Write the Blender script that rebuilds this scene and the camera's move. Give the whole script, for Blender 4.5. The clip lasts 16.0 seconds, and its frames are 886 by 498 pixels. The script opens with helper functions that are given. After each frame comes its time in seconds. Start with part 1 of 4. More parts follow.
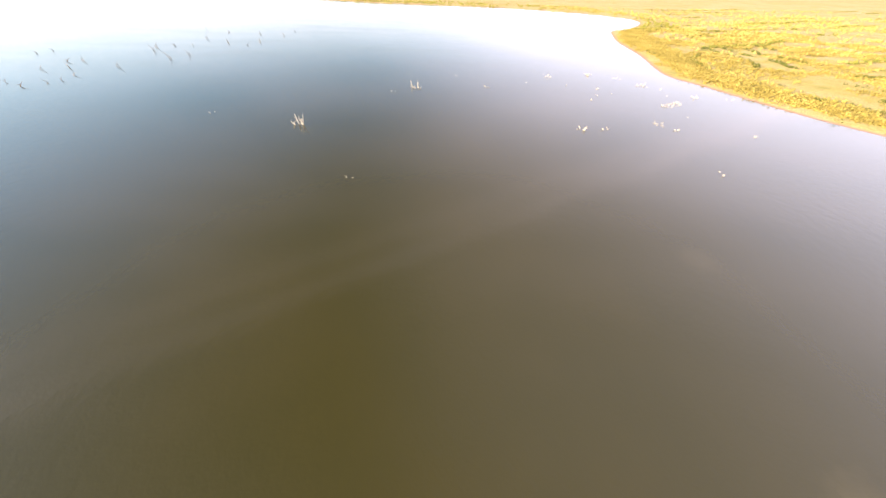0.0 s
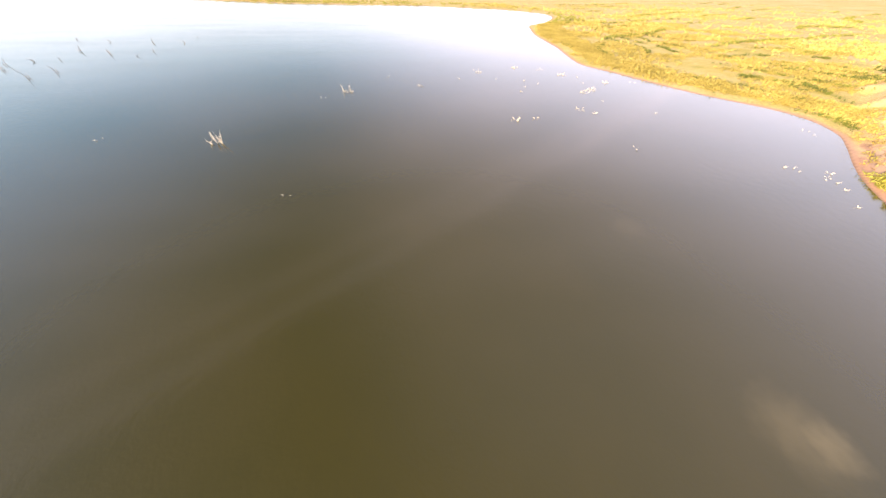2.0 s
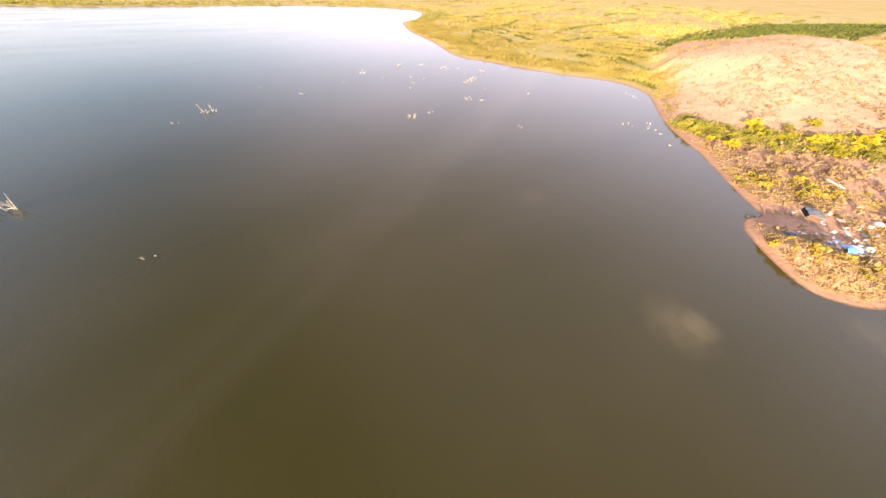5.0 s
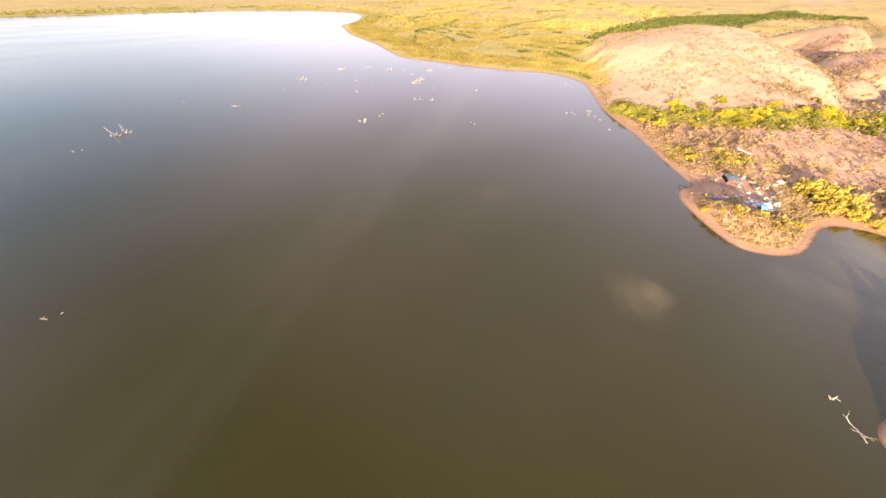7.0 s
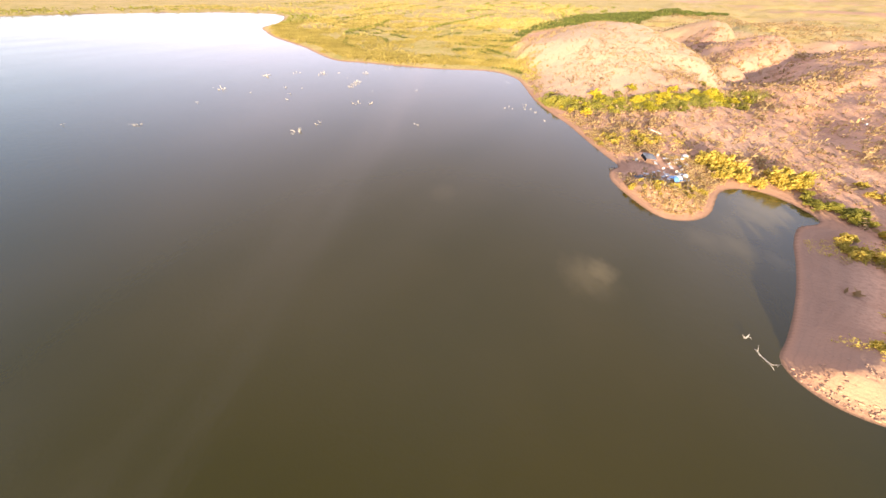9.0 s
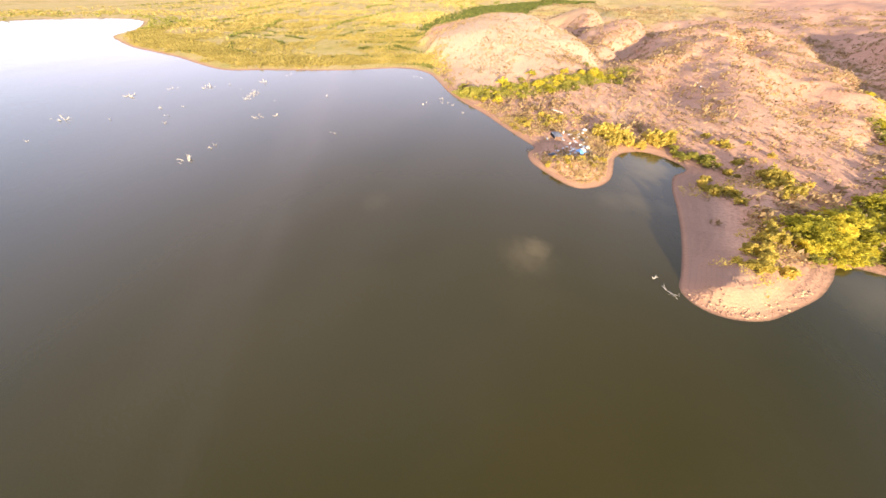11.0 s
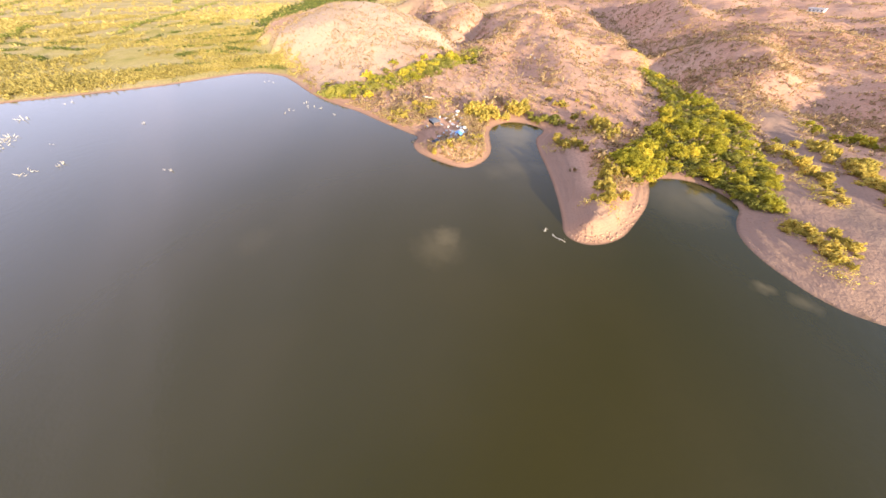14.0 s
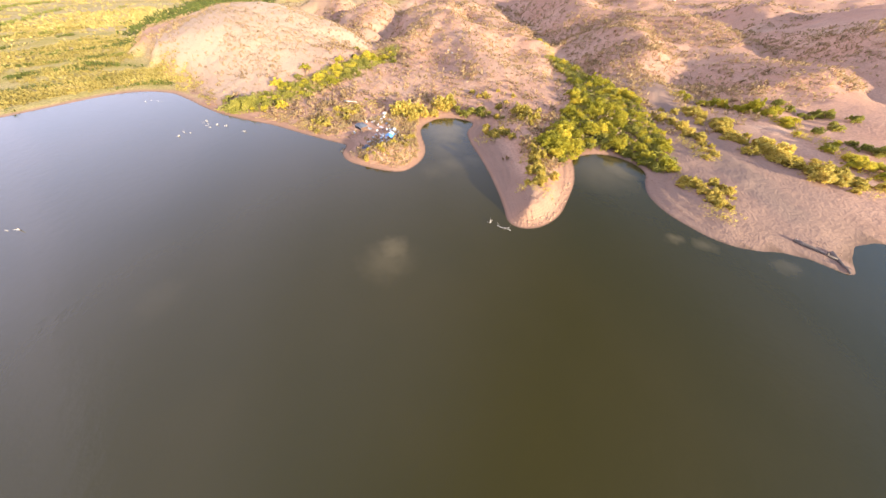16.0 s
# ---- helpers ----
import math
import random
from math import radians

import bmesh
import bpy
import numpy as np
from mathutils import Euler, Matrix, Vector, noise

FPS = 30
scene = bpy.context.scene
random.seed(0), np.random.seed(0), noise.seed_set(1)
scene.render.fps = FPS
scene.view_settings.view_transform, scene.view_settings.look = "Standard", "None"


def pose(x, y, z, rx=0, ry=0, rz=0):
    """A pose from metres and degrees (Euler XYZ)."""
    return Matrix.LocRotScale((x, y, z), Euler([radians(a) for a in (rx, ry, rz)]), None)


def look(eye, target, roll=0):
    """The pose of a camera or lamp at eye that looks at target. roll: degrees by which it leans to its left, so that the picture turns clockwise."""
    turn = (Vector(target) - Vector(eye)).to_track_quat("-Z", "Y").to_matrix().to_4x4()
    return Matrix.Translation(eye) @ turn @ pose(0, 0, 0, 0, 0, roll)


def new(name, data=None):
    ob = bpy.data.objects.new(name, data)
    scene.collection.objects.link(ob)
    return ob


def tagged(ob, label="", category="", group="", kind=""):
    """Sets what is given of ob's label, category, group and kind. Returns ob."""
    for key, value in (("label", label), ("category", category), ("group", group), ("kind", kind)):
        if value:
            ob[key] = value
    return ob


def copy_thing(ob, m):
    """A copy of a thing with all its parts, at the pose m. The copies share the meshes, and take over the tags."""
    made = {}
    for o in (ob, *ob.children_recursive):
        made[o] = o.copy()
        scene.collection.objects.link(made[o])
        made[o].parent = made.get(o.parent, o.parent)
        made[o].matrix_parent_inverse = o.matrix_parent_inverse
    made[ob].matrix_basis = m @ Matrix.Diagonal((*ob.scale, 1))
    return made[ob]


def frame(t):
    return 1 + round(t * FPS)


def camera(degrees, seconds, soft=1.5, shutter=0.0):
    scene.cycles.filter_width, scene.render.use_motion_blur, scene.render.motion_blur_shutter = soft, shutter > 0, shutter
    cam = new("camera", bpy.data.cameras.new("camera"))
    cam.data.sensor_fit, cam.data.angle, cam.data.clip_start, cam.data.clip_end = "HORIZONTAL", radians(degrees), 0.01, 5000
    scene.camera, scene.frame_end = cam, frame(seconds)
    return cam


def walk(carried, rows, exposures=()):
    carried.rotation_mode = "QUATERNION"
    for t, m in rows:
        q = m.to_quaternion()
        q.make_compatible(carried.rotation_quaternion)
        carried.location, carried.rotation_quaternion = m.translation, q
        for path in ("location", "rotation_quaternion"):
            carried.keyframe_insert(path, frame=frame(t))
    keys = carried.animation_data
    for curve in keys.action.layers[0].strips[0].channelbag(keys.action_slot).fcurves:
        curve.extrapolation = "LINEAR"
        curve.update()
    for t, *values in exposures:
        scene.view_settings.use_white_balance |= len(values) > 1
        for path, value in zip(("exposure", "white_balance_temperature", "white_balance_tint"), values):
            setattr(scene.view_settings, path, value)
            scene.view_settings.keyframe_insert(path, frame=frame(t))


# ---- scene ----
cam = camera(123.90, 16.0)
PATH = [
    (0, (0.252, -0.338, 37.474), (0.248, 0.979, 35.969), 2.01),
    (0.5, (0.765, -0.088, 37.511), (0.815, 1.228, 36.006), 2.03),
    (1, (1.28, 0.16, 37.547), (1.396, 1.473, 36.043), 1.91),
    (1.5, (1.797, 0.407, 37.581), (1.998, 1.71, 36.077), 1.79),
    (2, (2.316, 0.651, 37.611), (2.598, 1.94, 36.108), 1.72),
    (2.5, (2.833, 0.887, 37.633), (3.182, 2.158, 36.129), 1.72),
    (3, (3.345, 1.106, 37.645), (3.774, 2.353, 36.142), 1.71),
    (3.5, (3.848, 1.304, 37.641), (4.36, 2.521, 36.139), 1.75),
    (4, (4.344, 1.478, 37.617), (4.939, 2.656, 36.114), 1.81),
    (4.5, (4.837, 1.634, 37.564), (5.503, 2.776, 36.063), 1.84),
    (5, (5.331, 1.772, 37.484), (6.074, 2.868, 35.985), 1.84),
    (5.2, (5.532, 1.821, 37.445), (6.307, 2.902, 35.951), 1.78),
    (7.3, (7.747, 2.128, 36.852), (8.692, 3.067, 35.361), 1.23),
    (7.5, (8.006, 2.112, 36.824), (8.972, 3.033, 35.333), 1.38),
    (8, (8.69, 2.037, 36.773), (9.707, 2.905, 35.286), 1.44),
    (8.2, (8.974, 1.99, 36.763), (10.008, 2.838, 35.276), 1.50),
    (10.5, (12.617, 0.734, 37.02), (13.841, 1.25, 35.525), 0.84),
    (11, (13.33, 0.277, 37.053), (14.587, 0.697, 35.554), 0.69),
    (11.5, (14.006, -0.242, 37.07), (15.28, 0.094, 35.566), 0.50),
    (12, (14.639, -0.812, 37.068), (15.929, -0.57, 35.559), 0.42),
    (12.5, (15.233, -1.418, 37.044), (16.532, -1.274, 35.53), 0.36),
    (13, (15.793, -2.05, 36.997), (17.094, -2.008, 35.478), 0.35),
    (13.5, (16.323, -2.7, 36.933), (17.619, -2.754, 35.411), 0.28),
    (14, (16.823, -3.367, 36.854), (18.107, -3.511, 35.327), 0.37),
    (14.5, (17.302, -4.052, 36.763), (18.577, -4.236, 35.232), 0.31),
    (15, (17.773, -4.754, 36.659), (19.033, -5.011, 35.127), 0.19),
    (15.5, (18.243, -5.469, 36.545), (19.473, -5.84, 35.013), 0.23),
    (16, (18.714, -6.189, 36.427), (19.914, -6.648, 34.894), 0.14),
]
walk(cam, [(t, look(eye, target, roll)) for t, eye, target, roll in PATH], [(0, 1.8, 6400, 2), (5, 1.5, 6600, 5), (11, 1.43, 6150, 4), (16, 1.36, 5650, 3)])


# ---- light ----
SUN_EL, SUN_AZ = 9.5, (-0.93, -0.37)          # low sun over the lake, degrees and plan direction towards it
world = bpy.data.worlds.new("sky")
scene.world = world
world.use_nodes = True
wn, wl = world.node_tree.nodes, world.node_tree.links
sky = wn.new("ShaderNodeTexSky")
sky.sky_type, sky.sun_disc = "NISHITA", False
sky.sun_elevation = radians(SUN_EL)
sky.sun_rotation = math.atan2(SUN_AZ[0], SUN_AZ[1])
sky.air_density, sky.dust_density, sky.ozone_density = 1.0, 0.5, 3.0
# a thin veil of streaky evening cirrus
wc = wn.new("ShaderNodeTexCoord")
wsep = wn.new("ShaderNodeSeparateXYZ")
wl.new(wc.outputs["Generated"], wsep.inputs[0])
up = wn.new("ShaderNodeMath")
up.operation, up.inputs[1].default_value = "MAXIMUM", 0.06
wl.new(wsep.outputs[2], up.inputs[0])
flat = wn.new("ShaderNodeVectorMath")
flat.operation = "DIVIDE"
wcomb = wn.new("ShaderNodeCombineXYZ")
for k in range(3):
    wl.new(up.outputs[0], wcomb.inputs[k])
wl.new(wc.outputs["Generated"], flat.inputs[0])
wl.new(wcomb.outputs[0], flat.inputs[1])
wmap = wn.new("ShaderNodeMapping")
wmap.inputs["Rotation"].default_value, wmap.inputs["Scale"].default_value = (0, 0, radians(-16)), (0.3, 1.25, 1)
wl.new(flat.outputs[0], wmap.inputs[0])
cirrus = wn.new("ShaderNodeTexNoise")
cirrus.inputs["Scale"].default_value, cirrus.inputs["Detail"].default_value, cirrus.inputs["Roughness"].default_value = 1.6, 6, 0.55
wl.new(wmap.outputs[0], cirrus.inputs["Vector"])
cover = wn.new("ShaderNodeMapRange")
cover.interpolation_type = "SMOOTHSTEP"
wl.new(cirrus.outputs["Fac"], cover.inputs[0])
cover.inputs[1].default_value, cover.inputs[2].default_value, cover.inputs[3].default_value, cover.inputs[4].default_value = 0.3, 0.8, 0.06, 0.24
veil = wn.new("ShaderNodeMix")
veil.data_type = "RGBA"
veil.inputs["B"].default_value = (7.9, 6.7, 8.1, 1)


def sky_range(value, a, b, lo, hi):
    """A smooth step between two values, for the clouds."""
    r = wn.new("ShaderNodeMapRange")
    r.interpolation_type = "SMOOTHSTEP"
    wl.new(value, r.inputs[0])
    r.inputs[1].default_value, r.inputs[2].default_value, r.inputs[3].default_value, r.inputs[4].default_value = a, b, lo, hi
    return r.outputs[0]


def sky_math(op, a, b):
    m = wn.new("ShaderNodeMath")
    m.operation = op
    for sock, v in ((m.inputs[0], a), (m.inputs[1], b)):
        if isinstance(v, (int, float)):
            sock.default_value = v
        else:
            wl.new(v, sock)
    return m.outputs[0]


def sky_dot(vector, way):
    d = wn.new("ShaderNodeVectorMath")
    d.operation = "DOT_PRODUCT"
    wl.new(vector, d.inputs[0])
    d.inputs[1].default_value = way
    return d.outputs["Value"]


# the veil thickens into a broad eastern bank, added to brighten the water
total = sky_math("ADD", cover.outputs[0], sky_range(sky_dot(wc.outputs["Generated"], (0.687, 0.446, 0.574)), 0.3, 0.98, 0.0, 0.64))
# pale haze low over the horizon
total = sky_math("ADD", total, sky_range(wsep.outputs[2], 0.0, 0.22, 0.42, 0.0))
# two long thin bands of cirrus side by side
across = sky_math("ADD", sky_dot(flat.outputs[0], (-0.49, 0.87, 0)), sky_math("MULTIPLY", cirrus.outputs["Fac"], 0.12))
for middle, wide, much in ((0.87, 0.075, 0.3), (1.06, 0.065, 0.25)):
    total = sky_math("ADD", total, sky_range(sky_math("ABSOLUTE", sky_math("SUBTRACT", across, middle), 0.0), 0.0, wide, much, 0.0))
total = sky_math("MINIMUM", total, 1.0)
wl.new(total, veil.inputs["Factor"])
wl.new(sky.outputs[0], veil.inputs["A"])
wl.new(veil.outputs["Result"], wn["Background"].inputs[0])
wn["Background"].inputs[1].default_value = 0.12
sun = new("sun", bpy.data.lights.new("sun", "SUN"))
sun.data.energy, sun.data.angle, sun.data.color = 6.5, radians(0.6), (1.0, 0.78, 0.55)
towards = Vector((SUN_AZ[0], SUN_AZ[1], 0)).normalized() * math.cos(radians(SUN_EL)) + Vector((0, 0, math.sin(radians(SUN_EL))))
sun.matrix_world = look(towards * 300, (0, 0, 0))

# ---- materials ----


def material(name, rough=0.9, spec=0.2):
    m = bpy.data.materials.new(name)
    m.use_nodes = True
    b = m.node_tree.nodes["Principled BSDF"]
    b.inputs["Roughness"].default_value = rough
    b.inputs["Specular IOR Level"].default_value = spec
    return m, m.node_tree.nodes, m.node_tree.links, b


def noise_node(n, l, scale, detail=4, rough=0.55, coord=None, vec=(1, 1, 1)):
    if coord is None:
        g = n.new("ShaderNodeNewGeometry")
        coord = g.outputs["Position"]
    mp = n.new("ShaderNodeMapping")
    mp.inputs["Scale"].default_value = vec
    l.new(coord, mp.inputs[0])
    t = n.new("ShaderNodeTexNoise")
    t.inputs["Scale"].default_value, t.inputs["Detail"].default_value, t.inputs["Roughness"].default_value = scale, detail, rough
    l.new(mp.outputs[0], t.inputs["Vector"])
    return t.outputs["Fac"]


def ramp(n, l, fac, stops):
    r = n.new("ShaderNodeValToRGB")
    e = r.color_ramp.elements
    while len(e) < len(stops):
        e.new(0.5)
    for k, (p, c) in enumerate(stops):
        e[k].position, e[k].color = p, (*c, 1) if len(c) == 3 else c
    l.new(fac, r.inputs[0])
    return r.outputs[0]


def mix(n, l, fac, a, b, mode="MIX"):
    m = n.new("ShaderNodeMix")
    m.data_type, m.blend_type = "RGBA", mode
    for sock, v in ((m.inputs["Factor"], fac), (m.inputs["A"], a), (m.inputs["B"], b)):
        if isinstance(v, (int, float)):
            sock.default_value = v
        elif isinstance(v, tuple):
            sock.default_value = (*v, 1)
        else:
            l.new(v, sock)
    return m.outputs["Result"]


def calc(n, l, op, a, b=0.0):
    m = n.new("ShaderNodeMath")
    m.operation = op
    for sock, v in ((m.inputs[0], a), (m.inputs[1], b)):
        if isinstance(v, (int, float)):
            sock.default_value = v
        else:
            l.new(v, sock)
    return m.outputs[0]


def bump(n, l, b, height, dist, strength=1.0):
    k = n.new("ShaderNodeBump")
    k.inputs["Distance"].default_value, k.inputs["Strength"].default_value = dist, strength
    l.new(height, k.inputs["Height"])
    l.new(k.outputs[0], b.inputs["Normal"])


def attribute(n, name):
    a = n.new("ShaderNodeAttribute")
    a.attribute_name = name
    return a.outputs["Fac"]


def ground_material():
    m, n, l, b = material("desert_ground", 0.95, 0.1)
    g = n.new("ShaderNodeNewGeometry")
    pos = g.outputs["Position"]
    big, mid, fine = noise_node(n, l, 0.02, 5), noise_node(n, l, 0.16, 5), noise_node(n, l, 1.6, 4)
    soil = ramp(n, l, big, [(0.3, (0.46, 0.255, 0.165)), (0.5, (0.55, 0.325, 0.21)), (0.7, (0.61, 0.40, 0.26))])
    soil = mix(n, l, ramp(n, l, mid, [(0.35, (0, 0, 0)), (0.7, (1, 1, 1))]), soil, (0.47, 0.265, 0.165))
    soil = mix(n, l, ramp(n, l, fine, [(0.3, (0.6, 0.6, 0.6)), (0.6, (0, 0, 0))]), soil, (0.27, 0.155, 0.1))
    pale = mix(n, l, mid, (0.5, 0.37, 0.235), (0.58, 0.455, 0.3))
    soil = mix(n, l, attribute(n, "pale"), soil, pale)
    grass = ramp(n, l, noise_node(n, l, 0.05, 6, 0.65), [(0.3, (0.58, 0.42, 0.2)), (0.43, (0.57, 0.42, 0.145)), (0.55, (0.5, 0.38, 0.09)), (0.68, (0.31, 0.28, 0.055))])
    grass = mix(n, l, ramp(n, l, noise_node(n, l, 0.012, 5, 0.6), [(0.42, (0, 0, 0)), (0.62, (0.65, 0.65, 0.65))]), grass, (0.62, 0.47, 0.21))
    grass = mix(n, l, ramp(n, l, fine, [(0.35, (0.6, 0.6, 0.6)), (0.62, (0, 0, 0))]), grass, (0.11, 0.10, 0.025))
    col = mix(n, l, attribute(n, "grass"), soil, grass)
    # strand lines: thin darker ledges that follow the old water levels
    sep = n.new("ShaderNodeSeparateXYZ")
    l.new(pos, sep.inputs[0])
    lev = calc(n, l, "ADD", calc(n, l, "MULTIPLY", sep.outputs[2], 2.6), calc(n, l, "MULTIPLY", mid, 2.2))
    band = calc(n, l, "FRACT", lev)
    band = ramp(n, l, band, [(0.0, (1, 1, 1)), (0.16, (0.1, 0.1, 0.1)), (0.8, (0, 0, 0)), (1.0, (1, 1, 1))])
    band = mix(n, l, attribute(n, "beach"), (0, 0, 0), band)
    beach = mix(n, l, mid, (0.33, 0.18, 0.11), (0.43, 0.25, 0.155))
    col = mix(n, l, attribute(n, "beach"), col, beach)
    bf = n.new("ShaderNodeRGBToBW")
    l.new(band, bf.inputs[0])
    col = mix(n, l, calc(n, l, "MULTIPLY", calc(n, l, "MULTIPLY", bf.outputs[0], 0.6), noise_node(n, l, 0.35, 4)), col, (0.2, 0.125, 0.085))
    # dark silt of the track; also carries the flank's shade as colour
    col = mix(n, l, attribute(n, "track_shade"), col, mix(n, l, mid, (0.22, 0.145, 0.105), (0.31, 0.205, 0.145)))
    col = mix(n, l, attribute(n, "wet"), col, (0.12, 0.075, 0.045))
    l.new(col, b.inputs["Base Color"])
    h = calc(n, l, "ADD", calc(n, l, "MULTIPLY", mid, 1.0), calc(n, l, "MULTIPLY", fine, 0.35))
    bump(n, l, b, h, 0.8, 0.7)
    return m


# plumes of stirred mud in the water: x, y, radius, strength
PLUMES = [(50.6, -7.6, 4.6, 0.6), (48.6, -6.2, 7.0, 0.36), (54, 32, 6, 0.1), (74.8, -25, 6, 0.2), (76.4, -31, 6.5, 0.28), (76.4, -37, 5, 0.28), (59, -69, 15, 0.5), (58, -74, 10, 0.85), (98, -38.5, 13, 0.8), (33, -63.5, 2.4, 0.6), (29, -67.5, 2.6, 0.5), (20, -76.5, 3.0, 0.35), (86, -34, 10, 0.35), (93, -36, 9, 0.62)]


def water_material():
    m, n, l, b = material("lake_water", 0.05, 0.55)
    b.inputs["IOR"].default_value = 1.36
    g = n.new("ShaderNodeNewGeometry")
    pos = g.outputs["Position"]
    murk = ramp(n, l, noise_node(n, l, 0.018, 4), [(0.35, (0.033, 0.0275, 0.002)), (0.65, (0.042, 0.0325, 0.0035))])
    blur = noise_node(n, l, 0.25, 3)
    wob = n.new("ShaderNodeVectorMath")
    wob.operation = "ADD"
    nt = n.new("ShaderNodeTexNoise")
    nt.inputs["Scale"].default_value = 0.35
    l.new(pos, nt.inputs["Vector"])
    sc = n.new("ShaderNodeVectorMath")
    sc.operation = "MULTIPLY_ADD"
    l.new(nt.outputs["Color"], sc.inputs[0])
    sc.inputs[1].default_value, sc.inputs[2].default_value = (4, 4, 0), (-2, -2, 0)
    l.new(pos, wob.inputs[0])
    l.new(sc.outputs[0], wob.inputs[1])
    total = None
    for x, y, r, s in PLUMES:
        d = n.new("ShaderNodeVectorMath")
        d.operation = "DISTANCE"
        l.new(wob.outputs[0], d.inputs[0])
        d.inputs[1].default_value = (x, y, 0)
        k = n.new("ShaderNodeMapRange")
        k.interpolation_type = "SMOOTHSTEP"
        l.new(d.outputs["Value"], k.inputs[0])
        k.inputs[1].default_value, k.inputs[2].default_value, k.inputs[3].default_value, k.inputs[4].default_value = 0, r, s, 0
        total = k.outputs[0] if total is None else calc(n, l, "MAXIMUM", total, k.outputs[0])
    col = mix(n, l, calc(n, l, "MULTIPLY", total, 0.7), murk, (0.2, 0.15, 0.065))
    l.new(col, b.inputs["Base Color"])
    # long faint slicks of smoother and rougher water
    slick = noise_node(n, l, 0.03, 4, 0.5, None, (0.35, 1.3, 1))
    rr = n.new("ShaderNodeMapRange")
    l.new(slick, rr.inputs[0])
    rr.inputs[1].default_value, rr.inputs[2].default_value, rr.inputs[3].default_value, rr.inputs[4].default_value = 0.35, 0.65, 0.09, 0.14
    l.new(rr.outputs[0], b.inputs["Roughness"])
    ripple = calc(n, l, "ADD", noise_node(n, l, 0.5, 3), calc(n, l, "MULTIPLY", noise_node(n, l, 2.2, 2), 0.3))
    bump(n, l, b, ripple, 0.05, 0.6)
    return m


M_GROUND, M_WATER = ground_material(), water_material()

# ---- plan of the shore, from the far side round to the near spits ----
FAR_SHORE = [(-1500, 1250), (-700, 940), (-260, 765), (-140, 728), (0, 730), (130, 705), (200, 670), (262, 632), (297, 570), (294, 522), (268, 475), (232, 430), (199, 402)]
MARSH_SHORE = [(179, 355), (167, 318), (161, 285), (154, 248), (143, 209), (139, 185), (147, 165), (155, 142), (163, 121), (171, 107), (181, 91), (182.5, 78), (176, 65), (165, 56), (152, 47), (141.5, 39), (132.2, 29.8)]
CAMP_SHORE = [(123.2, 19.3), (112.8, 10), (103, 0.6), (98.5, -3.6), (94, -2), (88.4, -3.2), (83, -8), (79, -13), (77.5, -16.6), (79, -20.6), (82, -23.8), (87, -26.4), (96, -28), (99.8, -28.9), (104, -31.6), (107, -37), (106.6, -41)]
POINT_SHORE = [(104, -45.5), (100, -48.3), (97.2, -47.2), (93, -43.4), (85, -41.2), (78, -40.3), (69, -38.8), (61, -37), (54, -35), (50, -33.6), (47.5, -34.3), (45.8, -37), (45.7, -41), (47.2, -45.6), (49.9, -49.6), (55.8, -57), (61.5, -62)]
SPIT_SHORE = [(66, -65.5), (66.4, -72), (63.6, -77.4), (58, -80), (53, -79), (49.2, -74.5), (45, -71), (39.2, -69.4), (33, -70), (28.5, -71.5), (25, -75), (22, -80.5), (19.3, -83), (16.4, -84.6), (14, -84.4), (14.6, -86.5), (17.8, -94), (18, -98), (15, -104)]
SOUTH_SHORE = [(4, -113), (-12, -126), (-45, -150), (-120, -200), (-400, -330), (-1500, -600), (-1800, 300)]


def smooth_loop(pts, steps=5):
    """A closed Catmull-Rom line through the corners of the plan."""
    p = np.array(pts, float)
    out = []
    for i in range(len(p)):
        a, b, c, d = p[i - 1], p[i], p[(i + 1) % len(p)], p[(i + 2) % len(p)]
        for s in range(steps):
            t = s / steps
            out.append(0.5 * (2 * b + (c - a) * t + (2 * a - 5 * b + 4 * c - d) * t * t + (3 * b - a - 3 * c + d) * t ** 3))
    return np.array(out)


SHORE = smooth_loop(FAR_SHORE + MARSH_SHORE + CAMP_SHORE + POINT_SHORE + SPIT_SHORE + SOUTH_SHORE)


def shore_distance_exact(x, y):
    """Signed distance to the shore, positive on land."""
    x, y = np.asarray(x, float), np.asarray(y, float)
    best, inside = np.full(x.shape, 1e18), np.zeros(x.shape, bool)
    for (ax, ay), (bx, by) in zip(SHORE, np.roll(SHORE, -1, axis=0)):
        dx, dy = bx - ax, by - ay
        t = np.clip(((x - ax) * dx + (y - ay) * dy) / (dx * dx + dy * dy + 1e-9), 0, 1)
        best = np.minimum(best, (x - ax - t * dx) ** 2 + (y - ay - t * dy) ** 2)
        if ay != by:
            inside ^= ((ay > y) != (by > y)) & (x < (bx - ax) * (y - ay) / (by - ay) + ax)
    return np.sqrt(best) * np.where(inside, -1, 1)


RASTER, RX, RY = 1.25, -40.0, -330.0
RASTER_SD = shore_distance_exact(*np.meshgrid(np.arange(RX, 480, RASTER), np.arange(RY, 440, RASTER)))


